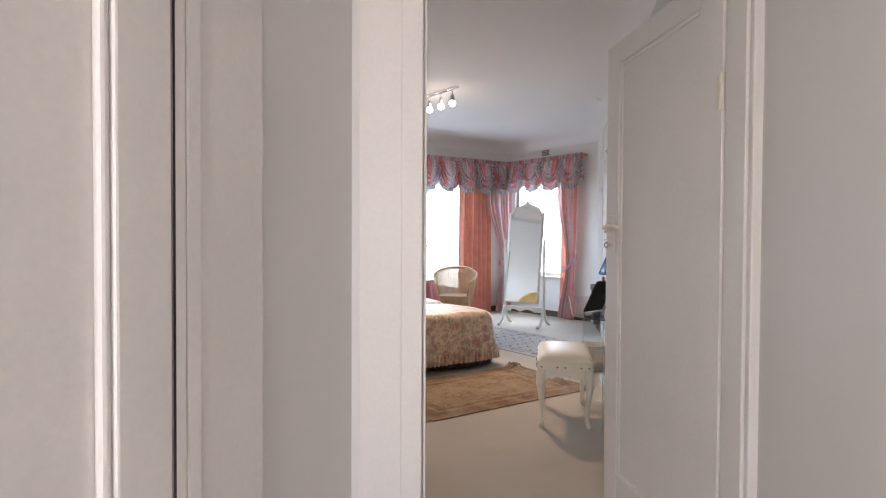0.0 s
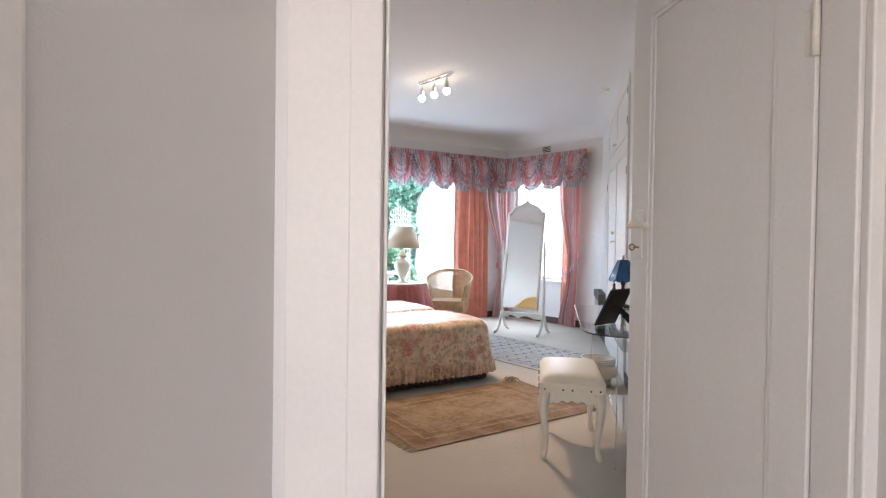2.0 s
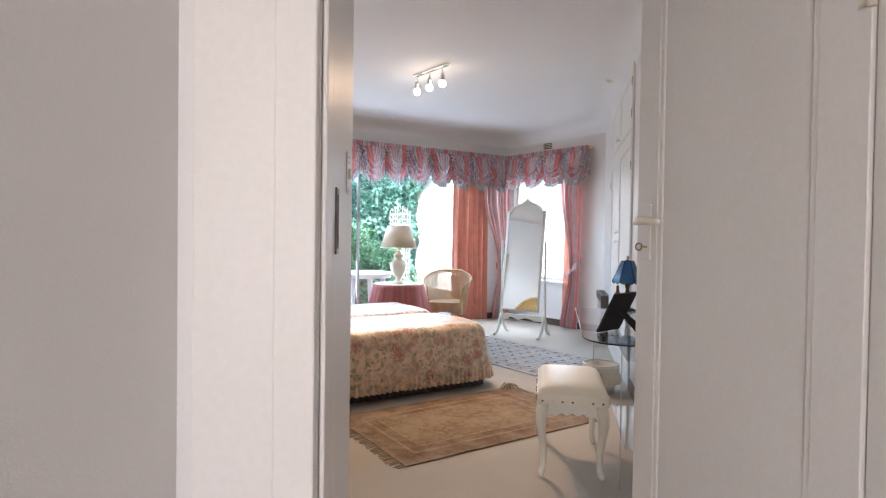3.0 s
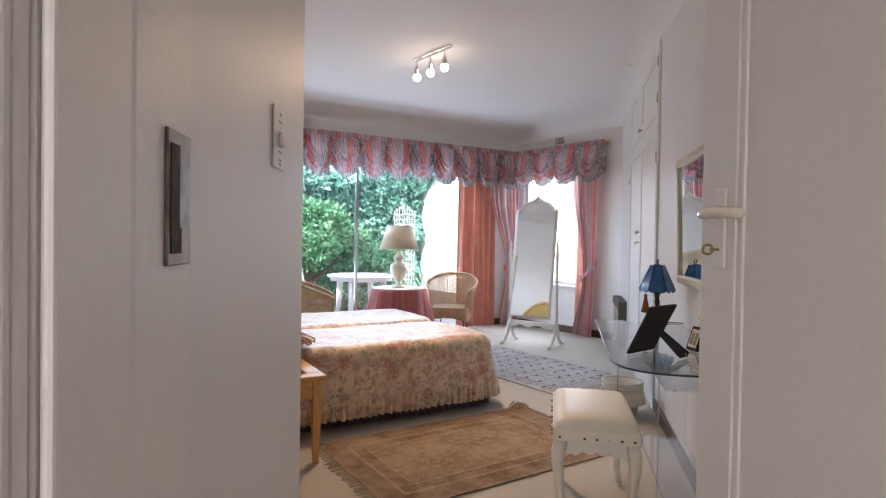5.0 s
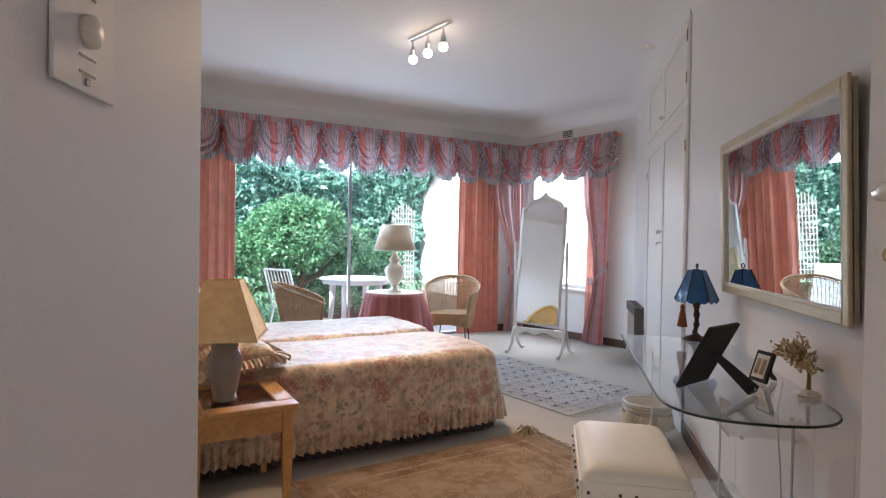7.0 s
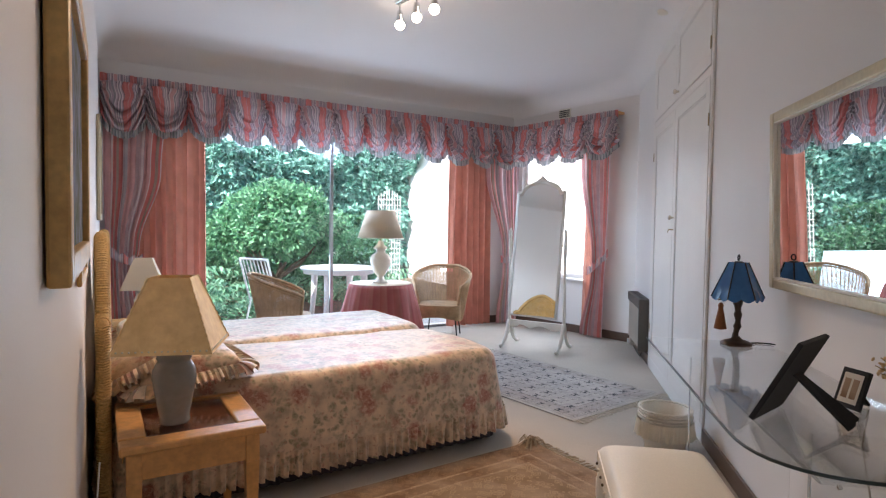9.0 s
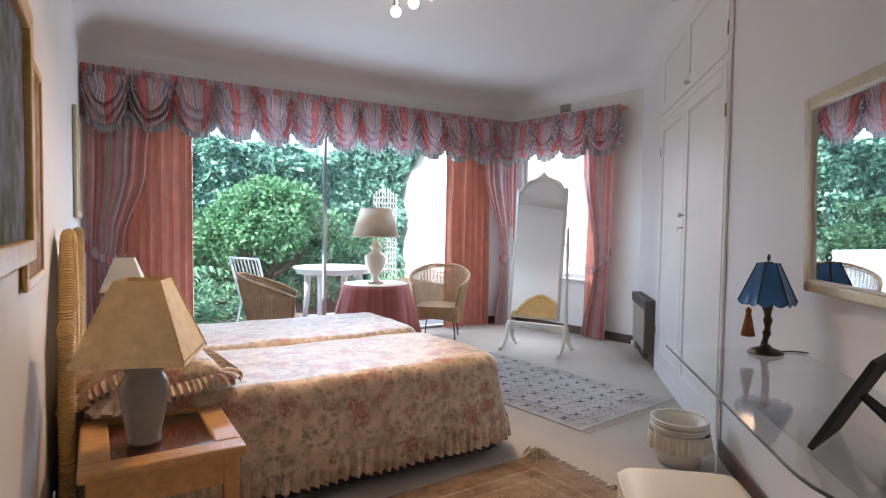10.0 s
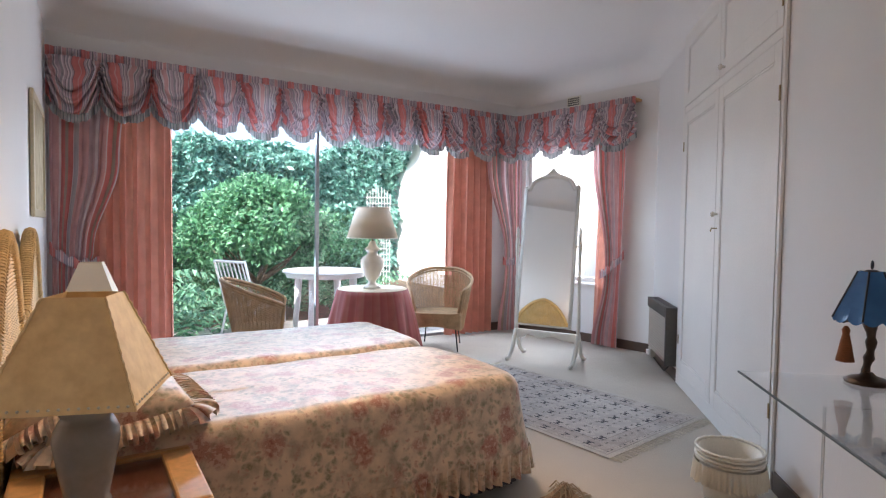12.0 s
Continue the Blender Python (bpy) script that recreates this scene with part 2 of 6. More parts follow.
def floral_mat(name, ground=(0.76, 0.59, 0.42)):
    """Roses and leaves scattered on a cream ground."""
    m = bpy.data.materials.new(name)
    m.use_nodes = True
    nt, b, node, link = tree_of(m)
    co = node("TexCoord")
    warp = node("TexNoise")
    warp.inputs["Scale"].default_value, warp.inputs["Detail"].default_value = 26, 2
    link(co.outputs["Object"], warp.inputs["Vector"])
    off = node("VectorMath")
    off.operation = "MULTIPLY_ADD"
    off.inputs[1].default_value = (0.055, 0.055, 0.055)
    link(warp.outputs["Color"], off.inputs[0])
    link(co.outputs["Object"], off.inputs[2])

    def spots(scale, lo, hi, colours):
        v = node("TexVoronoi")
        v.inputs["Scale"].default_value = scale
        link(off.outputs[0], v.inputs["Vector"])
        mask = ramp_node(nt, [(lo, (1, 1, 1)), (hi, (0, 0, 0))])
        link(v.outputs["Distance"], mask.inputs[0])
        col = ramp_node(nt, colours)
        rnd = node("TexNoise")
        rnd.inputs["Scale"].default_value, rnd.inputs["Detail"].default_value = scale * 5, 3
        link(co.outputs["Object"], rnd.inputs["Vector"])
        link(rnd.outputs["Fac"], col.inputs[0])
        return mask, col

    base = ramp_node(nt, [(0.36, (0.50, 0.38, 0.26)), (0.47, tuple(c * 0.92 for c in ground)), (0.65, tuple(min(1, c * 1.08) for c in ground))])
    n0 = node("TexNoise")
    n0.inputs["Scale"].default_value, n0.inputs["Detail"].default_value = 16, 5
    link(co.outputs["Object"], n0.inputs["Vector"])
    link(n0.outputs["Fac"], base.inputs[0])
    last = base.outputs[0]

    def over(factor, colour, amount):
        f = node("Math")
        f.operation, f.inputs[1].default_value = "MULTIPLY", amount
        link(factor, f.inputs[0])
        mx = node("Mix")
        mx.data_type = "RGBA"
        link(f.outputs[0], mx.inputs["Factor"])
        link(last, mx.inputs["A"])
        link(colour, mx.inputs["B"])
        return mx.outputs["Result"]

    # leaf tracery, small buds, then roses of ringed petals in some of the cells
    mask, col = spots(30, 0.20, 0.55, [(0.35, (0.20, 0.18, 0.09)), (0.65, (0.40, 0.34, 0.21))])
    patch = node("TexNoise")
    patch.inputs["Scale"].default_value, patch.inputs["Detail"].default_value = 9, 2
    link(co.outputs["Object"], patch.inputs["Vector"])
    where = ramp_node(nt, [(0.36, (0, 0, 0)), (0.50, (1, 1, 1))])
    link(patch.outputs["Fac"], where.inputs[0])
    both = node("Math")
    both.operation = "MULTIPLY"
    link(mask.outputs[0], both.inputs[0])
    link(where.outputs[0], both.inputs[1])
    last = over(both.outputs[0], col.outputs[0], 0.9)
    mask, col = spots(40, 0.12, 0.34, [(0.35, (0.52, 0.19, 0.12)), (0.65, (0.50, 0.36, 0.26))])
    last = over(mask.outputs[0], col.outputs[0], 0.7)
    v = node("TexVoronoi")
    v.inputs["Scale"].default_value = 8.5
    link(off.outputs[0], v.inputs["Vector"])
    disc = ramp_node(nt, [(0.26, (1, 1, 1)), (0.46, (0, 0, 0))])
    link(v.outputs["Distance"], disc.inputs[0])
    some = node("SeparateColor")
    link(v.outputs["Color"], some.inputs[0])
    keep = node("Math")
    keep.operation, keep.inputs[1].default_value = "GREATER_THAN", 0.30
    link(some.outputs[0], keep.inputs[0])
    rose = node("Math")
    rose.operation = "MULTIPLY"
    link(disc.outputs[0], rose.inputs[0])
    link(keep.outputs[0], rose.inputs[1])
    frayed = node("TexNoise")
    frayed.inputs["Scale"].default_value, frayed.inputs["Detail"].default_value = 62, 3
    link(co.outputs["Object"], frayed.inputs["Vector"])
    petals = ramp_node(nt, [(0.36, (0.38, 0.12, 0.075)), (0.45, (0.56, 0.28, 0.20)), (0.52, (0.44, 0.18, 0.12)), (0.60, (0.66, 0.44, 0.33))])
    link(frayed.outputs["Fac"], petals.inputs[0])
    last = over(rose.outputs[0], petals.outputs[0], 0.95)
    link(last, b.inputs["Base Color"])
    b.inputs["Roughness"].default_value = 0.42
    b.inputs["Coat Weight"].default_value, b.inputs["Coat Roughness"].default_value = 0.3, 0.4
    b.inputs["Sheen Weight"].default_value, b.inputs["Sheen Roughness"].default_value = 0.7, 0.35
    fine = node("TexNoise")
    fine.inputs["Scale"].default_value = 240
    link(co.outputs["Object"], fine.inputs["Vector"])
    bp = node("Bump")
    bp.inputs["Strength"].default_value, bp.inputs["Distance"].default_value = 0.15, 0.004
    link(fine.outputs["Fac"], bp.inputs["Height"])
    link(bp.outputs[0], b.inputs["Normal"])
    return m


FLORAL = floral_mat("floral_bedspread")


def rug_mat(name, field, dark, light, w, l, bands, scale, worn, sharp=0.8, motif=None):
    """A woven rug: borders at given insets (metres) round a patterned field; w, l are its half sizes."""
    m = bpy.data.materials.new(name)
    m.use_nodes = True
    nt, b, node, link = tree_of(m)
    co, sep = node("TexCoord"), node("SeparateXYZ")
    link(co.outputs["Object"], sep.inputs[0])
    edge = []
    for axis, half in ((0, w), (1, l)):
        a = node("Math")
        a.operation = "ABSOLUTE"
        link(sep.outputs[axis], a.inputs[0])
        s = node("Math")
        s.operation, s.inputs[0].default_value = "SUBTRACT", half
        link(a.outputs[0], s.inputs[1])
        edge.append(s)
    mn = node("Math")
    mn.operation = "MINIMUM"
    link(edge[0].outputs[0], mn.inputs[0])
    link(edge[1].outputs[0], mn.inputs[1])
    dv = node("Math")
    dv.operation, dv.inputs[1].default_value = "DIVIDE", 0.5
    link(mn.outputs[0], dv.inputs[0])
    border = ramp_node(nt, [(p / 0.5, c) for p, c in bands], True)
    link(dv.outputs[0], border.inputs[0])
    v = node("TexVoronoi")
    v.distance = "MANHATTAN"
    v.inputs["Scale"].default_value, v.inputs["Randomness"].default_value = scale, 0.9
    bend = node("TexNoise")
    bend.inputs["Scale"].default_value, bend.inputs["Detail"].default_value = 30, 2
    link(co.outputs["Object"], bend.inputs["Vector"])
    shift = node("VectorMath")
    shift.operation, shift.inputs[1].default_value = "MULTIPLY_ADD", (0.03, 0.03, 0.0)
    link(bend.outputs["Color"], shift.inputs[0])
    link(co.outputs["Object"], shift.inputs[2])
    link(shift.outputs[0], v.inputs["Vector"])
    pat = ramp_node(nt, [(0.0, light), (0.07, dark), (0.24, light), (0.30, field), (0.42, dark), (0.55, field), (0.70, dark)], True)
    link(v.outputs["Distance"], pat.inputs[0])
    n = node("TexNoise")
    n.inputs["Scale"].default_value, n.inputs["Detail"].default_value = 5, 6
    link(co.outputs["Object"], n.inputs["Vector"])
    mx = node("Mix")
    mx.data_type, mx.blend_type = "RGBA", "MULTIPLY"
    mx.inputs["Factor"].default_value = sharp
    link(border.outputs[0], mx.inputs["A"])
    link(pat.outputs[0], mx.inputs["B"])
    wear = node("Mix")
    wear.data_type = "RGBA"
    wr = ramp_node(nt, [(0.38, (0, 0, 0)), (0.68, (0.6, 0.6, 0.6))])
    link(n.outputs["Fac"], wr.inputs[0])
    link(wr.outputs[0], wear.inputs["Factor"])
    link(mx.outputs["Result"], wear.inputs["A"])
    wear.inputs["B"].default_value = (*worn, 1)
    last = wear.outputs["Result"]
    if motif:
        # small woven marks in rows: two bars and a cross-piece
        def calc(op, p, q=None):
            x = node("Math")
            x.operation = op
            for k, val in enumerate((p, q)):
                if isinstance(val, (int, float)):
                    x.inputs[k].default_value = val
                elif val is not None:
                    link(val, x.inputs[k])
            return x.outputs[0]

        def cell(axis, size):
            return calc("ABSOLUTE", calc("SUBTRACT", calc("FRACT", calc("DIVIDE", sep.outputs[axis], size)), 0.5))

        def marks(size, wide, high):
            ca, cb = cell(0, size), cell(1, size * 1.3)
            full = calc("MULTIPLY", calc("LESS_THAN", ca, wide), calc("LESS_THAN", cb, high))
            notch = calc("MULTIPLY", calc("LESS_THAN", ca, wide * 0.55), calc("GREATER_THAN", cb, high * 0.35))
            return calc("MULTIPLY", full, calc("SUBTRACT", 1.0, notch))

        some = node("TexNoise")
        some.inputs["Scale"].default_value = 4.0
        link(co.outputs["Object"], some.inputs["Vector"])
        big = calc("MULTIPLY", marks(0.118, 0.20, 0.15), calc("GREATER_THAN", some.outputs["Fac"], 0.40))
        small = calc("MULTIPLY", marks(0.061, 0.17, 0.12), 0.8)
        fac = calc("MULTIPLY", calc("MAXIMUM", big, small), calc("GREATER_THAN", mn.outputs[0], 0.05))
        mm = node("Mix")
        mm.data_type = "RGBA"
        link(calc("MULTIPLY", fac, 0.95), mm.inputs["Factor"])
        link(last, mm.inputs["A"])
        mm.inputs["B"].default_value = (*motif, 1)
        last = mm.outputs["Result"]
    link(last, b.inputs["Base Color"])
    b.inputs["Roughness"].default_value = 0.95
    fine = node("TexNoise")
    fine.inputs["Scale"].default_value = 350
    link(co.outputs["Object"], fine.inputs["Vector"])
    bp = node("Bump")
    bp.inputs["Strength"].default_value, bp.inputs["Distance"].default_value = 0.4, 0.005
    link(fine.outputs["Fac"], bp.inputs["Height"])
    link(bp.outputs[0], b.inputs["Normal"])
    return m


def leaf_mat(name, dark, light, through=0.42):
    """Leaves: each differs a little in colour, and light passes through."""
    m = bpy.data.materials.new(name)
    m.use_nodes = True
    nt, b, node, link = tree_of(m)
    geo = node("NewGeometry")
    r = ramp_node(nt, [(0.0, dark), (0.7, light), (1.0, tuple(min(1, c * 1.5) for c in light))])
    link(geo.outputs["Random Per Island"], r.inputs[0])
    link(r.outputs[0], b.inputs["Base Color"])
    b.inputs["Roughness"].default_value = 0.45
    tl = node("BsdfTranslucent")
    link(r.outputs[0], tl.inputs[0])
    mix = node("MixShader")
    mix.inputs[0].default_value = through
    link(b.outputs[0], mix.inputs[1])
    link(tl.outputs[0], mix.inputs[2])
    link(mix.outputs[0], nt.nodes["Material Output"].inputs[0])
    return m


LEAF_BUSH = leaf_mat("bush_leaves", (0.04, 0.15, 0.09), (0.18, 0.42, 0.23))
LEAF_IVY = leaf_mat("creeper_leaves", (0.06, 0.21, 0.17), (0.30, 0.56, 0.48))
LEAF_FERN = leaf_mat("fern_leaves", (0.07, 0.22, 0.13), (0.22, 0.44, 0.28))
# bush green darkened: the shade low in the garden is in the colour
LEAF_SHADED = leaf_mat("shaded_leaves", (0.03, 0.10, 0.06), (0.10, 0.25, 0.14))
LEAF_GOLD = mat("gold_leaf_beads", (0.62, 0.44, 0.22), 0.35, metal=0.2, vary=0.25)
BLUEGLASS = mat("blue_stained_glass", (0.06, 0.20, 0.46), 0.15, vary=0.25, grain=20, blotch=12, Transmission_Weight=0.35)
LEAD = mat("lead_came", (0.02, 0.02, 0.025), 0.4, metal=0.6)
PAINT1 = mat("landscape_painting", (0.17, 0.18, 0.27), 0.9, vary=0.5, grain=18, blotch=5, second=(0.16, 0.20, 0.07), Specular_IOR_Level=0.1)
PAINT2 = mat("faded_print", (0.42, 0.33, 0.24), 0.9, vary=0.25, grain=14, blotch=6, second=(0.30, 0.16, 0.09), Specular_IOR_Level=0.1)
PAINT3 = mat("pale_print", (0.45, 0.38, 0.26), 0.9, vary=0.2, grain=14, blotch=6, Specular_IOR_Level=0.1)

# mesh helpers


def finish(name, bm, material, parent=None, label="", smooth=False):
    me = bpy.data.meshes.new(name)
    bmesh.ops.recalc_face_normals(bm, faces=bm.faces)
    bm.to_mesh(me)
    bm.free()
    if smooth:
        me.polygons.foreach_set("use_smooth", [True] * len(me.polygons))
    for one in (material if isinstance(material, (list, tuple)) else [material]):
        me.materials.append(one)
    ob = new(name, me)
    if parent:
        ob.parent = parent
    if label:
        ob["label"] = label
    return ob


def part(name, bm, material, parent, label="", smooth=False):
    return finish(name, bm, material, parent, label, smooth)


def thing(name, m, label, category, group="", kind=""):
    ob = new(name)
    ob.matrix_world = m
    return tagged(ob, label, category, group, kind)


def box(bm, x0, x1, y0, y1, z0, z1, bevel=0.0, m=None):
    made = bmesh.ops.create_cube(bm, size=1)["verts"]
    bmesh.ops.scale(bm, vec=(x1 - x0, y1 - y0, z1 - z0), verts=made)
    bmesh.ops.translate(bm, vec=((x0 + x1) / 2, (y0 + y1) / 2, (z0 + z1) / 2), verts=made)
    if bevel:
        edges = list({e for v in made for e in v.link_edges})
        made = list({v for f in bmesh.ops.bevel(bm, geom=edges, offset=bevel, segments=2, affect="EDGES", profile=0.5)["faces"] for v in f.verts} | {v for v in made if v.is_valid})
    if m is not None:
        bmesh.ops.transform(bm, matrix=m, verts=[v for v in made if v.is_valid])
    return made


def boxed(x0, x1, y0, y1, z0, z1, bevel=0.0, m=None):
    bm = bmesh.new()
    box(bm, x0, x1, y0, y1, z0, z1, bevel, m)
    return bm


def lathe(bm, profile, n=32, centre=(0, 0, 0)):
    """Turns (radius, height) pairs about the upright axis."""
    rings = []
    for r, z in profile:
        rings.append([bm.verts.new((centre[0] + r * math.cos(2 * math.pi * i / n), centre[1] + r * math.sin(2 * math.pi * i / n), centre[2] + z)) for i in range(n)])
    for a, b in zip(rings, rings[1:]):
        for i in range(n):
            bm.faces.new((a[i], a[(i + 1) % n], b[(i + 1) % n], b[i]))
    if profile[0][0] > 0.001:
        bm.faces.new(rings[0][::-1])
    if profile[-1][0] > 0.001:
        bm.faces.new(rings[-1])
    bmesh.ops.remove_doubles(bm, verts=[v for ring in rings for v in ring], dist=1e-5)


def lathed(profile, n=32, centre=(0, 0, 0)):
    bm = bmesh.new()
    lathe(bm, profile, n, centre)
    return bm


def tube(bm, points, radius, n=8, closed=False):
    """A round rod along points; radius is a number or one for each point."""
    pts = [Vector(p) for p in points]
    radii = radius if isinstance(radius, (list, tuple)) else [radius] * len(pts)
    rings, side = [], None
    for i, p in enumerate(pts):
        if closed:
            t = (pts[(i + 1) % len(pts)] - pts[i - 1]).normalized()
        else:
            t = (pts[min(i + 1, len(pts) - 1)] - pts[max(i - 1, 0)]).normalized()
        if side is None:
            side = t.orthogonal().normalized()
        side = (side - t * side.dot(t)).normalized()
        up = t.cross(side)
        rings.append([bm.verts.new(p + (side * math.cos(2 * math.pi * k / n) + up * math.sin(2 * math.pi * k / n)) * radii[i]) for k in range(n)])
    pairs = list(zip(rings, rings[1:])) + ([(rings[-1], rings[0])] if closed else [])
    for a, b in pairs:
        for k in range(n):
            bm.faces.new((a[k], a[(k + 1) % n], b[(k + 1) % n], b[k]))
    if not closed:
        bm.faces.new(rings[0][::-1])
        bm.faces.new(rings[-1])


def tubed(points, radius, n=8, closed=False):
    bm = bmesh.new()
    tube(bm, points, radius, n, closed)
    return bm


def arc(fn, n, a=0.0, b=1.0):
    return [fn(a + (b - a) * i / (n - 1)) for i in range(n)]


def sheet(fn, nu, nv, thick=0.0, wide=1.0, high=1.0):
    """A grid of fn(u, v) with u, v from 0 to 1; with thick it gets a back side. Its UV map counts wide by high metres."""
    bm = bmesh.new()
    uv = bm.loops.layers.uv.new("UVMap")
    rows = [[bm.verts.new(fn(i / nu, j / nv)) for j in range(nv + 1)] for i in range(nu + 1)]
    for i in range(nu):
        for j in range(nv):
            f = bm.faces.new((rows[i][j], rows[i + 1][j], rows[i + 1][j + 1], rows[i][j + 1]))
            for loop, (a, b) in zip(f.loops, ((i, j), (i + 1, j), (i + 1, j + 1), (i, j + 1))):
                loop[uv].uv = (a / nu * wide, b / nv * high)
    if thick:
        bmesh.ops.recalc_face_normals(bm, faces=bm.faces)
        bmesh.ops.solidify(bm, geom=bm.faces[:], thickness=thick)
    return bm


def prism(points, z0, z1):
    """An upright solid over a flat outline."""
    bm = bmesh.new()
    low = [bm.verts.new((x, y, z0)) for x, y in points]
    high = [bm.verts.new((x, y, z1)) for x, y in points]
    n = len(points)
    bm.faces.new(low[::-1])
    bm.faces.new(high)
    for i in range(n):
        bm.faces.new((low[i], low[(i + 1) % n], high[(i + 1) % n], high[i]))
    return bm


def wall_pose(p, q):
    """Pose with x along the wall from p to q, y to its left, z up."""
    d = Vector((q[0] - p[0], q[1] - p[1]))
    return pose(p[0], p[1], 0, 0, 0, math.degrees(math.atan2(d.y, d.x))), d.length


def wall(name, p, q, height, holes=(), depth=0.2, material=None, label="", room_left=True):
    """A wall from p to q with rectangular openings (s0, s1, z0, z1); its room side is to the left of the way from p to q."""
    m, length = wall_pose(p, q)
    bm = bmesh.new()
    y0, y1 = (-depth, 0.0) if room_left else (0.0, depth)
    cuts = sorted({0.0, length, *[h[0] for h in holes], *[h[1] for h in holes]})
    for a, b in zip(cuts, cuts[1:]):
        spans = [(0.0, height)]
        for h in holes:
            if h[0] <= a + 1e-6 and h[1] >= b - 1e-6:
                spans = [s for z0, z1 in spans for s in ((z0, min(z1, h[2])), (max(z0, h[3]), z1)) if s[1] - s[0] > 1e-4]
        for z0, z1 in spans:
            box(bm, a, b, y0, y1, z0, z1)
    bmesh.ops.remove_doubles(bm, verts=bm.verts, dist=1e-5)
    ob = finish(name, bm, material or WALL)
    ob.matrix_world = m
    return tagged(ob, label or "plain white painted plaster wall", "wall", kind="structure")

# the plan: bedroom, its entrance, the corridor
C1, A1, B1, K1 = (1.345, 2.10), (1.435, 7.33), (5.928, 7.33), (6.204, 5.607)
DG, NG = Vector((0.674, 0.738)), Vector((-0.738, 0.674))
H = 2.75


def diag(s, off=0.0, z=0.0):
    """A point at s along the slanting wall, off metres into the room."""
    p = DG * s + NG * (off - 0.80)
    return Vector((p.x, p.y, z))


S_DOOR, S_END = 1.737, 8.32
FRONT_L, FRONT_R = (0.94, 1.20), (1.755, 0.755)
DIAG_M = Matrix(((DG.x, NG.x, 0, 0), (DG.y, NG.y, 0, 0), (0, 0, 1, 0), (0, 0, 0, 1)))  # x along, y into the room
DIAG_M = Matrix.Translation(diag(0)) @ DIAG_M

floor = finish("floor", boxed(-3, 6.5, -3.2, 7.40, -0.12, 0.0), CARPET)
tagged(floor, "pale beige fitted carpet with soft pile", "floor", kind="structure")

wall("wall_west", C1, A1, H, room_left=False, label="white painted bedroom wall behind the beds, hung with pictures")
wall("wall_north", A1, (B1[0] + 0.03, B1[1]), H, [(0.42, 3.98, 0.0, 2.13)], 0.16, room_left=False, label="white bedroom wall above wide sliding glass doors")
wall("wall_east", (B1[0], B1[1] + 0.02), K1, H, [(0.18, 1.30, 0.62, 2.10)], 0.16, room_left=False, label="white bedroom wall with a bright side window")
wall("wall_south", diag(S_END), diag(-2.2), H, depth=0.2, room_left=False, label="long white slanting wall of bedroom and corridor")
wall("wall_entrance", FRONT_L, C1, H, depth=0.4, room_left=False, label="short white painted wall beside the bedroom door")


def offset_poly(pts, d):
    """Insets a clockwise outline by d."""
    out = []
    n = len(pts)
    for i in range(n):
        p0, p1, p2 = Vector(pts[i - 1]), Vector(pts[i]), Vector(pts[(i + 1) % n])
        a, b = (p1 - p0).normalized(), (p2 - p1).normalized()
        na, nb = Vector((a.y, -a.x)), Vector((b.y, -b.x))
        k = (na + nb) / (1 + na.dot(nb))
        out.append(p1 + k * d)
    return out


def coved_ceiling():
    outline = [C1, A1, B1, K1, tuple(diag(S_DOOR).xy), FRONT_L]
    bm = bmesh.new()
    rings = []
    r = 0.20
    for k in range(13):
        a = math.pi / 2 * k / 12
        ins, z = r * (1 - math.cos(a)), H - r + r * math.sin(a)
        rings.append([bm.verts.new((p.x, p.y, z)) for p in offset_poly(outline, ins - 0.003)])
    rings.append([bm.verts.new((p.x, p.y, H)) for p in offset_poly(outline, r + 0.03)])
    for a, b in zip(rings, rings[1:]):
        for i in range(len(a)):
            j = (i + 1) % len(a)
            bm.faces.new((a[i], a[j], b[j], b[i]))
    bm.faces.new(rings[-1])
    ob = finish("ceiling", bm, CEIL, smooth=True)
    return tagged(ob, "smooth white ceiling with coved edges", "ceiling", kind="structure")


coved_ceiling()
slab = finish("roof_slab", boxed(-3, 6.5, -3.2, 7.40, H + 0.01, H + 0.25), CEIL)
tagged(slab, "white ceiling slab over bedroom and corridor", "ceiling", kind="structure")

# corridor: left wall runs along the slanting wall, the unseen far end has a window added for daylight
LEFT_A, LEFT_B = (0.777, 1.294), tuple((Vector((0.777, 1.294)) - DG * 3.6).xy)
END_A = tuple(diag(-2.0).xy)
wall("wall_corridor", LEFT_B, LEFT_A, H, depth=0.15, room_left=False, label="beige-white corridor wall")
wall("wall_corridor_end", LEFT_B, END_A, H, [(0.1, 1.0, 0.7, 2.0)], 0.15, room_left=True, label="unseen white corridor end wall with an assumed window")
# the wall around the bedroom door
wall("wall_door_side", LEFT_A, FRONT_L, H, depth=0.10, room_left=False, label="white wall beside the bedroom door")
wall("wall_door_head", FRONT_L, FRONT_R, H, [(-0.01, 1.2, 0.0, 2.06)], 0.12, room_left=False, label="white wall above the bedroom door")

# skirting boards


def skirting(p, q, name="baseboard", high=0.09, room_left=True):
    m, length = wall_pose(p, q)
    y0, y1 = (0.001, 0.016) if room_left else (-0.016, -0.001)
    ob = finish(name, boxed(0, length, y0, y1, 0.0, high, bevel=0.004), SKIRT)
    ob.matrix_world = m
    return tagged(ob, "low dark brown wooden skirting board", "baseboard", kind="structure")


skirting((5.42, 7.33), (B1[0] - 0.02, B1[1]), room_left=False)
skirting(B1, K1, room_left=False)
skirting(diag(S_END - 0.02), diag(7.32), room_left=False)
skirting(diag(5.48), diag(2.2), room_left=False)
skirting(C1, A1, room_left=False)


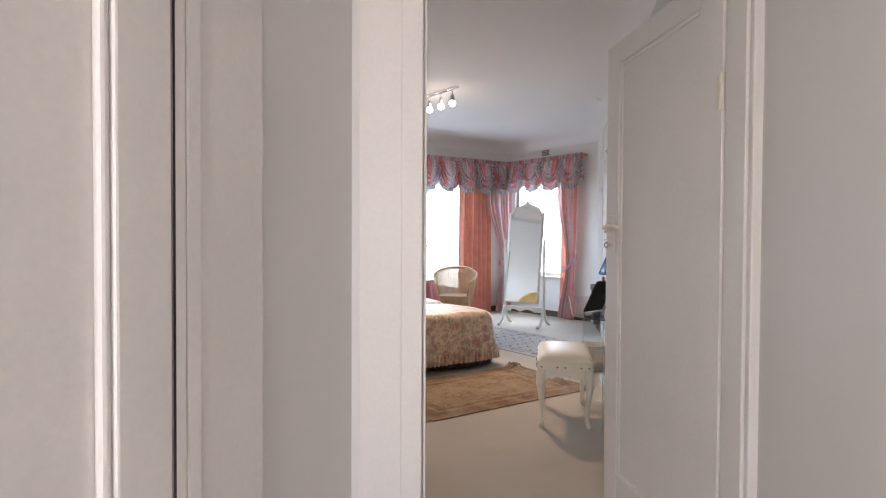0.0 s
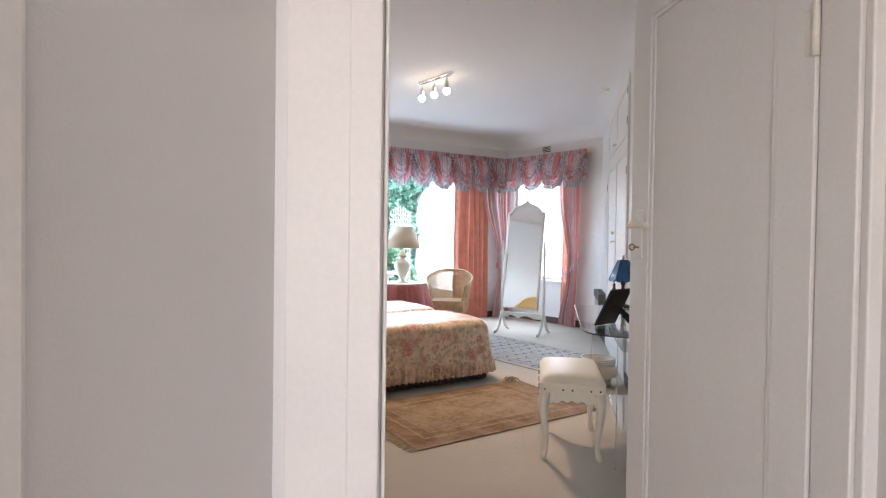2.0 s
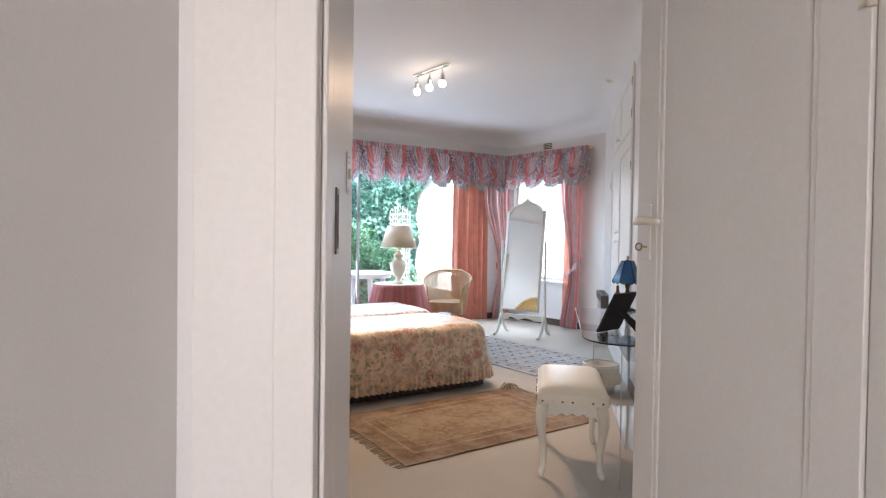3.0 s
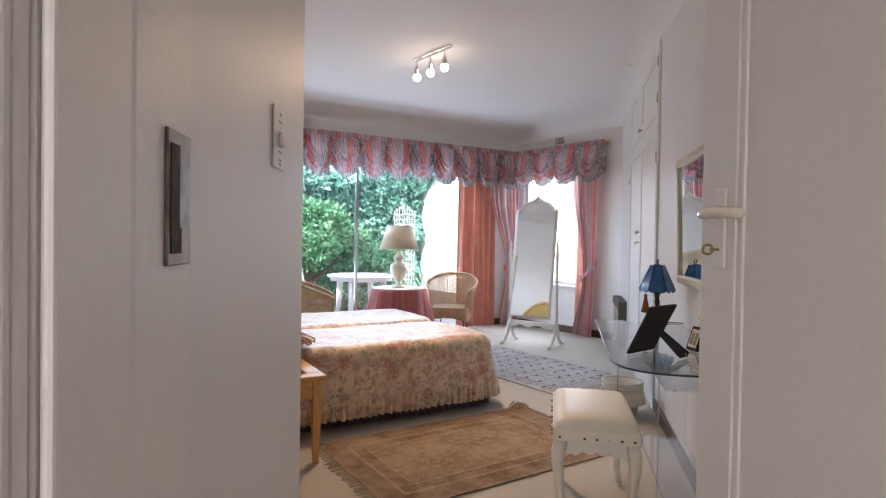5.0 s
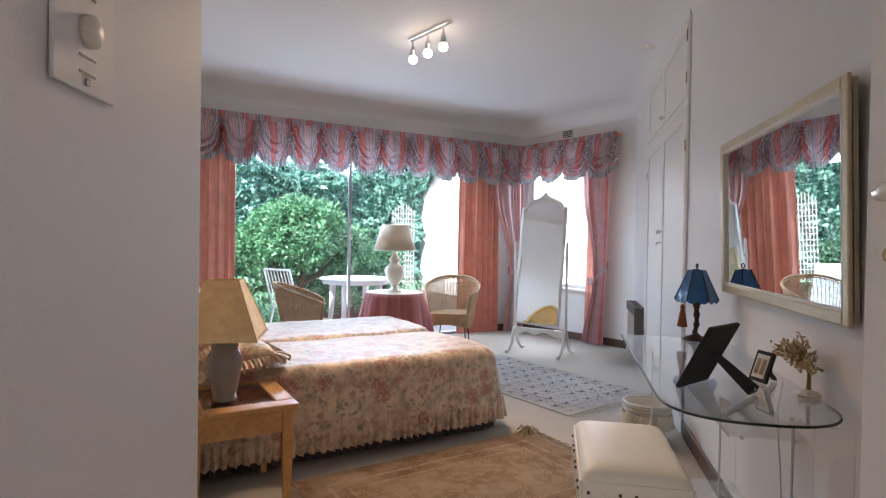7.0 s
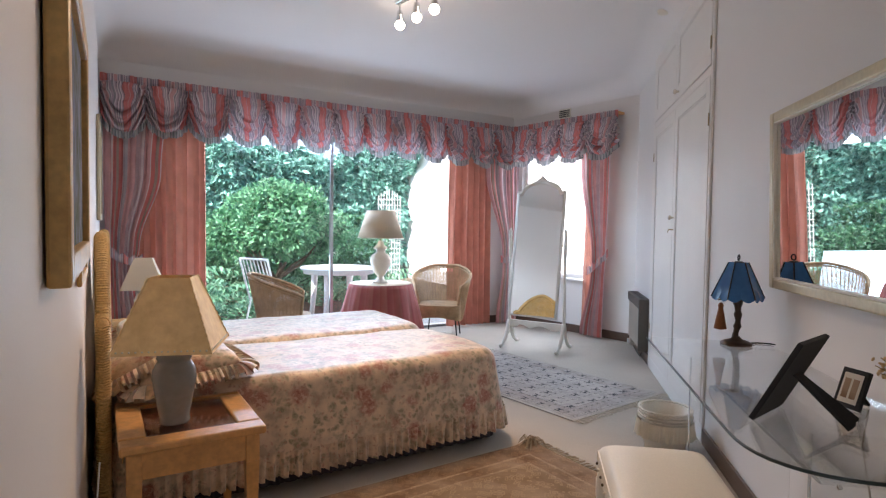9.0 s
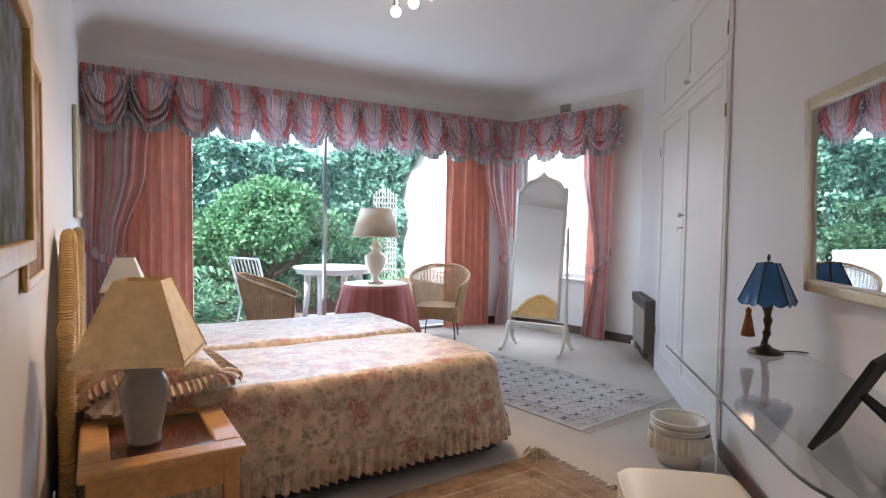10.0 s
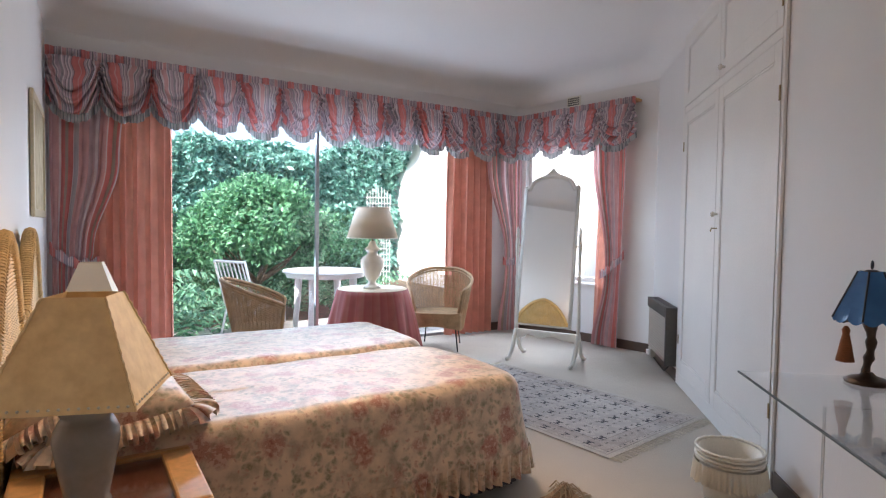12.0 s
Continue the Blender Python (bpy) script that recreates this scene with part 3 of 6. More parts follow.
def sliding_doors():
    """Two wide glass panels in a slim aluminium frame."""
    x0, x1, z1, y = 1.855, 5.413, 2.13, 7.42
    t = thing("window_1", pose(0, 0, 0), "wide aluminium-framed sliding glass doors to the garden", "sliding door", kind="structure")
    for name, a in (("jamb", (x0, x0 + 0.04)), ("jamb", (x1 - 0.04, x1))):
        part(name, boxed(*a, y - 0.03, y + 0.05, 0, z1, 0.004), ALU, t)
    part("head_rail", boxed(x0 + 0.04, x1 - 0.04, y - 0.03, y + 0.05, z1 - 0.05, z1, 0.004), ALU, t)
    part("track", boxed(x0 + 0.04, x1 - 0.04, y - 0.05, y + 0.06, 0.0, 0.03, 0.004), ALU, t)
    mid = 3.555
    part("mullion", boxed(mid - 0.016, mid + 0.016, y - 0.01, y + 0.03, 0.03, z1 - 0.05, 0.003), ALU, t)
    for a, b in ((x0 + 0.04, mid - 0.016), (mid + 0.016, x1 - 0.04)):
        g = part("pane", boxed(a, b, y + 0.008, y + 0.012, 0.03, z1 - 0.05), PANE, t)
        g.visible_shadow = False


def side_window():
    m, length = wall_pose((B1[0], B1[1] + 0.02), K1)
    t = thing("window_2", m, "bright side window in a slim white frame", "window", kind="structure")
    s0, s1, z0, z1 = 0.18, 1.30, 0.62, 2.10
    for name, a in (("window_frame", (s0, s0 + 0.045, z0, z1)), ("window_frame", (s1 - 0.045, s1, z0, z1)), ("window_frame", (s0 + 0.045, s1 - 0.045, z1 - 0.045, z1)), ("window_frame", (s0 + 0.045, s1 - 0.045, z0, z0 + 0.045))):
        part(name, boxed(a[0], a[1], 0.05, 0.10, a[2], a[3], 0.004), GLOSS, t)
    g = part("pane", boxed(s0 + 0.045, s1 - 0.045, 0.07, 0.075, z0 + 0.045, z1 - 0.045), PANE, t)
    g.visible_shadow = False
    part("window_sill", boxed(s0 - 0.04, s1 + 0.04, -0.06, 0.048, z0 - 0.03, z0 - 0.002, 0.006), GLOSS, t)


sliding_doors()
side_window()

# the bedroom door and its frame
JAMB_M, JAMB_L = wall_pose(FRONT_L, FRONT_R)


def door_frame():
    t = thing("door_frame", JAMB_M, "white gloss painted wooden door frame around the bedroom door", "door frame", kind="structure")
    part("architrave", boxed(-0.175, -0.002, -0.014, 0.0, 0, 2.12, 0.004), GLOSS, t)
    part("architrave", boxed(-0.06, -0.002, -0.024, -0.0145, 0, 2.12, 0.003), GLOSS, t)
    part("architrave", boxed(JAMB_L - 0.02, JAMB_L + 0.055, -0.022, 0.0, 0, 2.12, 0.004), GLOSS, t)
    part("architrave", boxed(0.0, JAMB_L - 0.022, -0.022, -0.001, 2.06, 2.16, 0.004), GLOSS, t)
    part("lining", boxed(0.001, JAMB_L - 0.03, 0.0, 0.12, 2.03, 2.058, 0.002), GLOSS, t)
    part("lining", boxed(JAMB_L - 0.028, JAMB_L - 0.002, 0.002, 0.11, 0, 2.028, 0.003), GLOSS, t)


door_frame()

ENTR_M, ENTR_L = wall_pose(FRONT_L, C1)


def strike_plate():
    t = thing("strike_plate", ENTR_M, "worn dark steel lock keep let into the door frame", "strike plate")
    part("plate", boxed(0.152, 0.204, -0.013, -0.0095, 1.158, 1.272, 0.001), STEEL, t)
    part("keyhole_slot", boxed(0.156, 0.176, -0.0140, -0.0132, 1.186, 1.260, 0.0003), SLOT, t, "dark latch slot")
    part("keyhole_slot", boxed(0.157, 0.180, -0.0142, -0.0133, 1.168, 1.190, 0.0003), SLOT, t, "dark bolt slot")


def light_switch():
    t = thing("light_switch", ENTR_M @ pose(0.680, 0, 1.353), "white upright wall switch plate with small rocker", "light switch")
    part("plate", boxed(-0.050, 0.050, -0.0045, -0.001, -0.052, 0.052, 0.002), GLOSS, t)
    bm = lathed([(0.014, 0), (0.014, 0.006), (0.009, 0.009)], 20)
    bmesh.ops.rotate(bm, matrix=Matrix.Rotation(math.pi / 2, 3, "X"), verts=bm.verts)
    bmesh.ops.translate(bm, vec=(0, -0.0046, 0), verts=bm.verts)
    part("button", bm, IVORY, t, smooth=True)
    for z in (0.043, -0.043):
        part("screw", boxed(-0.003, 0.003, -0.0055, -0.0047, z - 0.003, z + 0.003, 0.001), ALU, t, "small steel screw")
    for z in (0.030, -0.022, -0.036):
        part("slot", boxed(-0.013, 0.013, -0.0053, -0.0047, z - 0.0010, z + 0.0010), STEEL, t, "thin dark slot")


lining = finish("door_lining", boxed(0.0, 0.215, -0.0093, -0.001, 0.0, 2.75, 0.003), GLOSS)
lining.matrix_world = ENTR_M
tagged(lining, "white gloss painted door lining with the lock keep", "door frame", kind="structure")
strike_plate()
light_switch()

HINGE, EDGE = (1.785, 0.865), (2.10, 1.61)
DOOR_M, DOOR_L = wall_pose(HINGE, EDGE)


def bedroom_door():
    """Panelled leaf, opened into the room; its near face is at local y = 0 on the left."""
    t = thing("door_1", DOOR_M, "open white gloss painted bedroom door with moulded panels", "door", kind="structure")
    w = DOOR_L
    part("leaf", boxed(0.004, w, -0.036, -0.004, 0.012, 2.028, 0.002), GLOSS, t)
    for x0, x1, z0, z1 in ((0.004, 0.115, 0.012, 2.028), (w - 0.115, w, 0.012, 2.028), (0.117, w - 0.117, 1.935, 2.028), (0.117, w - 0.117, 0.012, 0.20)):
        part("stile", boxed(x0, x1, -0.0035, 0.008, z0, z1, 0.002), GLOSS, t)
    for x0, x1, z0, z1 in ((0.116, 0.134, 0.20, 1.935), (w - 0.134, w - 0.116, 0.20, 1.935), (0.136, w - 0.136, 1.919, 1.935), (0.136, w - 0.136, 0.20, 0.216)):
        part("moulding", boxed(x0, x1, -0.0035, 0.004, z0, z1, 0.003), GLOSS, t)
    part("edge_strip", boxed(w + 0.0005, w + 0.003, -0.03, 0.002, 0.012, 2.028, 0.0008), GLOSS, t)
    h = part("handle", boxed(w - 0.092, w - 0.054, 0.009, 0.016, 1.133, 1.298, 0.003), GLOSS, t, "white painted lock plate with lever")
    bm = tubed([(w - 0.072, 0.012, 1.245), (w - 0.072, 0.040, 1.245)], 0.009, 12)
    part("spindle", bm, CREAM, h, smooth=True)
    lev = [(w - 0.052 - 0.125 * k / 8, 0.042 + 0.004 * math.sin(k * 0.6), 1.245 + 0.004 * math.sin(k * 0.5)) for k in range(9)]
    part("lever", tubed(lev, [0.009, 0.012, 0.013, 0.012, 0.0115, 0.011, 0.0115, 0.012, 0.008], 12), CREAM, h, "cream plastic lever", smooth=True)
    k = part("key", tubed([(w - 0.074, 0.016, 1.172), (w - 0.074, 0.034, 1.172)], 0.003, 8), BRASS, h, "old brass key in the lock", smooth=True)
    ring = [(w - 0.074 + 0.008 * math.cos(a), 0.040 + 0.006 * math.cos(a), 1.172 + 0.010 * math.sin(a)) for a in [2 * math.pi * i / 14 for i in range(14)]]
    part("bow", tubed(ring, 0.0026, 6, True), BRASS, k, smooth=True)
    for z in (0.28, 1.64):
        hg = part("hinge", boxed(0.006, 0.03, 0.0082, 0.011, z - 0.05, z + 0.05, 0.001), IVORY, t, "painted-over butt hinge")
        part("knuckle", tubed([(-0.002, 0.014, z - 0.055), (-0.002, 0.014, z + 0.055)], 0.008, 10), IVORY, hg, smooth=True)


bedroom_door()

# the cupboard door in the corridor's left wall; x runs along the wall towards the bedroom
LEFT_M, LEFT_L = wall_pose(LEFT_A, LEFT_B)


def corridor_door():
    t = thing("door_2", LEFT_M, "closed white gloss panelled door in the corridor wall", "door", kind="structure")
    part("architrave", boxed(0.52, 0.748, 0.001, 0.020, 0, 2.12, 0.008), GLOSS, t)
    part("architrave", boxed(0.712, 0.746, 0.0205, 0.025, 0, 2.12, 0.003), GLOSS, t)
    leaf = part("leaf", boxed(0.785, 1.58, 0.001, 0.006, 0.01, 2.03, 0.001), GLOSS, t)
    part("rebate", boxed(0.774, 0.7785, 0.0265, 0.0272, 0.01, 2.03), BLACK, t, "dark gap between leaf and frame")
    part("stile", boxed(0.7787, 0.880, 0.0065, 0.026, 0.01, 2.03, 0.004), GLOSS, leaf)
    part("frame_edge", boxed(0.749, 0.7738, 0.001, 0.026, 0.01, 2.03, 0.003), GLOSS, t)
    part("moulding", boxed(0.881, 0.897, 0.0065, 0.021, 0.20, 1.90, 0.006), GLOSS, leaf)
    part("stile", boxed(1.48, 1.58, 0.0065, 0.026, 0.01, 2.03, 0.004), GLOSS, leaf)
    part("head", boxed(0.52, 1.7, 0.001, 0.020, 2.121, 2.22, 0.004), GLOSS, t)


corridor_door()

# curtains and valance


def curtain_cloth(span, pleats, z0, z1, deep=0.035, seed=1, wide=1.6):
    """Pleated cloth: span(v) gives its two ends and its mean depth at v, from the top (0) to the hem (1); in local x, y."""
    rnd = random.Random(seed)
    phase = [rnd.uniform(-0.5, 0.5) for _ in range(pleats * 2 + 3)]

    def fn(u, v):
        a, b, y, squeeze = span(v)
        w = u * pleats
        k = phase[int(w)] * (1 - w % 1) + phase[int(w) + 1] * (w % 1)
        wave = math.sin(2 * math.pi * w + k * 1.4 + 0.5 * math.sin(3 * v + k))
        amp = deep * (0.45 + 0.55 * v) * squeeze * (0.75 + 0.5 * k)
        x = a + (b - a) * (u + 0.35 / pleats * phase[int(w) + 1] * math.sin(math.pi * (w % 1)) ** 2 + 0.012 * math.sin(4 * math.pi * w + k))
        return (x, y + amp * wave, z1 + (z0 - z1) * v + 0.006 * k * v)

    return sheet(fn, pleats * 10, 30, 0.0, wide, z1 - z0)


def blend(keys, v):
    """Smooth values between rows (v, a, b, ...)."""
    for p, q in zip(keys, keys[1:]):
        if v <= q[0]:
            t = (v - p[0]) / (q[0] - p[0])
            t = t * t * (3 - 2 * t)
            return [c + (d - c) * t for c, d in zip(p[1:], q[1:])]
    return list(keys[-1][1:])


def tie_back(parent, a, b, z_a, z_b, y0, bulge=0.07):
    """A gathered band from a to b round the cloth, with a frilled end."""
    pts = arc(lambda s: (a + (b - a) * s, y0 - bulge * math.sin(math.pi * s), z_a + (z_b - z_a) * s - 0.05 * math.sin(math.pi * s)), 13)

    def fn(u, v):
        p = Vector(pts[min(12, int(u * 12))]).lerp(Vector(pts[min(12, int(u * 12) + 1)]), (u * 12) % 1)
        return p + Vector((0, -0.006 * math.sin(40 * u), (v - 0.5) * (0.075 + 0.03 * math.cos(26 * u) * v)))

    part("tie_band", sheet(fn, 48, 6, 0.006, 0.5, 0.08), STRIPED, parent, "gathered striped tie-back", smooth=True)


def curtains():
    north = pose(0, 7.21, 0)
    g = "curtains at the sliding doors"
    t = thing("curtain", north, "plain salmon pink curtain hanging to the floor", "curtain", g)
    part("cloth", curtain_cloth(lambda v: (1.66, 2.27 + 0.01 * v, 0.03, 1.0), 7, 0.02, 2.32, 0.075, 3), SALMON, t, smooth=True)
    t = thing("curtain", north, "pink and grey striped curtain tied back at the wall", "curtain", g)
    keys = [(0, 1.46, 1.95, -0.03, 0.8), (0.3, 1.46, 1.90, -0.03, 0.9), (0.58, 1.47, 1.73, -0.03, 0.55), (0.66, 1.47, 1.70, -0.03, 0.5), (1.0, 1.46, 1.80, -0.03, 0.9)]
    part("cloth", curtain_cloth(lambda v: blend(keys, v), 7, 0.02, 2.32, 0.034, 5, 0.36), STRIPED_DRAPE, t, smooth=True)
    tie_back(t, 1.455, 1.76, 0.98, 0.87, -0.06)
    t = thing("curtain", north, "plain salmon pink curtain hanging to the floor", "curtain", g)
    part("cloth", curtain_cloth(lambda v: (4.915, 5.52, 0.03, 1.0), 7, 0.02, 2.32, 0.075, 7), SALMON, t, smooth=True)
    t = thing("curtain", north, "pink and grey striped curtain tied back in the corner", "curtain", g)
    keys = [(0, 5.36, 5.82, -0.04, 0.8), (0.2, 5.40, 5.82, -0.04, 0.9), (0.62, 5.66, 5.83, -0.04, 0.5), (0.7, 5.67, 5.83, -0.04, 0.45), (1.0, 5.58, 5.84, -0.04, 0.8)]
    part("cloth", curtain_cloth(lambda v: blend(keys, v), 7, 0.02, 2.32, 0.034, 9, 0.36), STRIPED_DRAPE, t, smooth=True)
    tie_back(t, 5.62, 5.86, 0.80, 0.92, -0.06)
    m, length = wall_pose(B1, K1)
    east = m @ pose(0, -0.13, 0)
    g = "curtains at the side window"
    t = thing("curtain", east, "plain salmon pink curtain at the side window", "curtain", g)
    part("cloth", curtain_cloth(lambda v: (1.19 - 0.05 * v, 1.36 - 0.02 * v, 0.05, 0.8), 3, 0.02, 2.30, 0.022, 11, 0.5), SALMON, t, smooth=True)
    t = thing("curtain", east, "pink and grey striped curtain tied back beside the side window", "curtain", g)
    keys = [(0, 1.10, 1.50, 0.0, 0.8), (0.2, 1.14, 1.50, 0.0, 0.9), (0.64, 1.30, 1.47, 0.0, 0.55), (0.7, 1.29, 1.46, 0.0, 0.55), (1.0, 1.16, 1.45, 0.0, 0.9)]
    part("cloth", curtain_cloth(lambda v: blend(keys, v), 7, 0.02, 2.30, 0.034, 13, 0.36), STRIPED_DRAPE, t, smooth=True)
    tie_back(t, 1.25, 1.52, 0.72, 0.93, -0.03)
    t = thing("curtain", east, "striped curtain edge in the corner by the side window", "curtain", g)
    part("cloth", curtain_cloth(lambda v: (0.02, 0.16, 0.06, 0.6), 3, 0.02, 2.30, 0.02, 15, 0.5), STRIPED_DRAPE, t, smooth=True)


def swag(width, k, drop=0.255, low=0.155):
    """One gathered scallop of the festoon valance, from its cords at both sides; x from 0 to width."""
    rnd = random.Random(k)
    ph, tilt, fat = rnd.uniform(0, 60), rnd.uniform(-0.16, 0.16), rnd.uniform(0.88, 1.12)

    def fn(u, v):
        s = 2 * u - 1
        c = 1 - s * s
        wob = noise.noise((s * 1.7 + ph, v * 2.2, ph * 0.3))
        # nested rolls: steep beside the cords, level at the foot, none in the upper middle
        r = math.sqrt((0.86 * (s + tilt * v)) ** 2 + v * v) + 0.07 * wob
        amount = min(1.0, max(0.0, (r - 0.40) / 0.38))
        roll = abs(math.sin(math.pi * 5.4 * r + ph)) ** 0.8
        fine = abs(math.sin(math.pi * 10.5 * r + 2.1 * ph + 2.0 * wob)) ** 0.7
        crease = amount * (0.080 * (roll - 0.6) * (1 + 0.8 * wob) + 0.030 * (fine - 0.6))
        # ruching along the cords
        ruche = 0.020 * abs(s) ** 4 * math.sin(v * 46 + ph + 3 * wob)
        gather = 0.010 * math.sin(u * 70 + 4 * math.sin(9 * u)) * max(0.0, 1 - 3 * v)
        puff = (0.020 + 0.085 * math.sin(math.pi * min(1.0, 0.18 + 0.66 * v)) * fat) * c ** 0.6
        sink = 1 - 0.35 * abs(s) ** 8
        z = -0.07 - v * (drop + low * c ** 0.75 * fat) - 0.35 * crease
        pull = 1 + 0.06 * v * c
        return (width / 2 * (1 + s * pull), -0.012 - puff - crease * sink - ruche - gather, z)

    return sheet(fn, 48, 84, 0.0, 0.40, drop), fn


def valance(m, length, count, seed, label, deep):
    t = thing("valance", m, label, "valance", "festoon valances")

    def head(u, v):
        x = u * length
        return (x, -0.014 - 0.009 * math.sin(x * 190 + 2 * math.sin(x * 23)) * (0.4 + v) - 0.004 * math.sin(x * 61), 0.0025 * math.sin(x * 90) * (1 - v) - 0.085 * v)

    part("heading", sheet(head, int(length * 170), 5, 0.0, count * 0.37, 0.1), STRIPED, t, "tightly gathered striped heading")
    part("pelmet_board", boxed(0.004, length - 0.004, 0.002, deep, -0.035, -0.012, 0.003), PINE, t, "brown board above the gathers")
    w = length / count
    for i in range(count):
        bm, fn = swag(w, seed + i)
        uv = bm.loops.layers.uv["UVMap"]
        for f in bm.faces:
            for loop in f.loops:
                s, v = loop[uv].uv.x / 0.20 - 1, loop[uv].uv.y / 0.255
                lean = s / (1.20 - 0.62 * v) + 0.10 * math.sin(13 * v + 2 * i + 3 * abs(s)) * v * abs(s)
                loop[uv].uv.x = 0.155 * lean + 0.335 * i + 0.016 * noise.noise((v * 5, s * 2, i * 1.7))
        sw = part("swag", bm, STRIPED, t, smooth=True)
        sw.location = (i * w, 0, 0)

        def frill(u, v, fn=fn, i=i):
            p = Vector(fn(u, 1.0))
            out = Vector((0, -1, 0))
            down = Vector(((u - 0.5) * 0.10, 0, -1)).normalized()
            wob = math.sin(u * 60 + i) + 0.5 * math.sin(u * 113 + 2 * i)
            return p + down * (0.060 * v - 0.008) + out * (0.006 + 0.014 * v * wob)

        fr = part("frill", sheet(frill, 64, 4, 0.0, w, 0.05), FRILLGREY, sw, "grey-green pleated frill", smooth=True)


curtains()
valance(pose(1.442, 7.17, 2.43), 4.365, 13, 1, "pink and grey striped festoon valance over the sliding doors", 0.155)
VE_M, VE_L = wall_pose((5.815, 7.16), (6.045, 5.735))
valance(VE_M @ pose(0, 0, 2.43), VE_L, 4, 40, "pink and grey striped festoon valance over the side window", 0.115)

# beds


def outline(x0, x1, y0, y1, r, n):
    """Rounded rectangle as n points with outward normals, in order."""
    out = []
    lx, ly, q = x1 - x0 - 2 * r, y1 - y0 - 2 * r, math.pi * r / 2
    total = 2 * lx + 2 * ly + 4 * q
    for i in range(n):
        d = total * i / n
        for (ox, oy), (dx, dy), seg, a0 in (((x0 + r, y0), (1, 0), lx, -90), ((x1, y0 + r), (0, 1), ly, 0), ((x1 - r, y1), (-1, 0), lx, 90), ((x0, y1 - r), (0, -1), ly, 180)):
            if d <= seg:
                out.append((ox + dx * d, oy + dy * d, dy, -dx))
                break
            d -= seg
            if d <= q:
                a = radians(a0) + d / r
                cx, cy = ox + dx * seg - dy * r, oy + dy * seg + dx * r
                out.append((cx + r * math.cos(a), cy + r * math.sin(a), math.cos(a), math.sin(a)))
                break
            d -= q
    return out


def drape(x0, x1, y0, y1, top, hem, flare, r=0.07, corner=0.10, n=260, seed=0, folds=0.012):
    """A cover over a box: flat top, rounded edges, hanging sides that flare and fold."""
    rim = outline(x0, x1, y0, y1, corner, n)
    bm = bmesh.new()
    rings = []
    cx0, cx1, cy = x0 + 0.4, x1 - 0.4, (y0 + y1) / 2

    def sag(x, y):
        return 0.010 * noise.noise((x * 3.1 + seed, y * 3.1, 0.3)) + 0.004 * noise.noise((x * 9, y * 9 + seed, 2.0))

    for f in (0.02, 0.2, 0.4, 0.6, 0.75, 0.86, 0.93):
        ring = []
        for x, y, nx, ny in rim:
            ax, ay = min(max(x, cx0), cx1), cy
            px, py = ax + (x - nx * r - ax) * f / 0.93, ay + (y - ny * r - ay) * f / 0.93
            ring.append(bm.verts.new((px, py, top + sag(px, py) - 0.006 * f ** 4)))
        rings.append(ring)
    for k in range(1, 6):
        a = math.pi / 2 * k / 5
        rings.append([bm.verts.new((x + nx * r * (math.sin(a) - 1), y + ny * r * (math.sin(a) - 1), top - r * (1 - math.cos(a)) + sag(x, y) * math.cos(a))) for x, y, nx, ny in rim])
    steps = 9
    for k in range(1, steps + 1):
        v = k / steps
        ring = []
        for i, (x, y, nx, ny) in enumerate(rim):
            w = folds * v * (noise.noise((i * 0.16, seed, 0)) + 0.6 * math.sin(i * 0.33 + seed))
            ring.append(bm.verts.new((x + nx * (flare * v + w), y + ny * (flare * v + w), top - r + (hem - top + r) * v)))
        rings.append(ring)
    for a, b in zip(rings, rings[1:]):
        for i in range(n):
            j = (i + 1) % n
            bm.faces.new((a[i], a[j], b[j], b[i]))
    bm.faces.new(rings[0])
    last = [(v.co.copy(), rim[i][2], rim[i][3]) for i, v in enumerate(rings[-1])]
    return bm, last


def ruffle(edge, high, waves, amp, out=0.006):
    """A gathered frill below a closed edge of (point, nx, ny)."""
    bm = bmesh.new()
    n, m = len(edge), 4
    rows = []
    for k in range(5):
        v = k / 4
        ring = []
        for i in range(n * m):
            a, b, f = edge[i // m], edge[(i // m + 1) % n], (i % m) / m
            p = a[0].lerp(b[0], f)
            s = waves * i / (n * m) * 2 * math.pi
            w = amp * (0.15 + v) * (math.sin(s + 1.5 * math.sin(s * 0.13)) + 0.4 * math.sin(s * 2.3))
            ring.append(bm.verts.new((p.x + a[1] * (out + w), p.y + a[2] * (out + w), p.z + 0.012 - high * v)))
        rows.append(ring)
    for a, b in zip(rows, rows[1:]):
        for i in range(n * m):
            j = (i + 1) % (n * m)
            bm.faces.new((a[i], a[j], b[j], b[i]))
    return bm


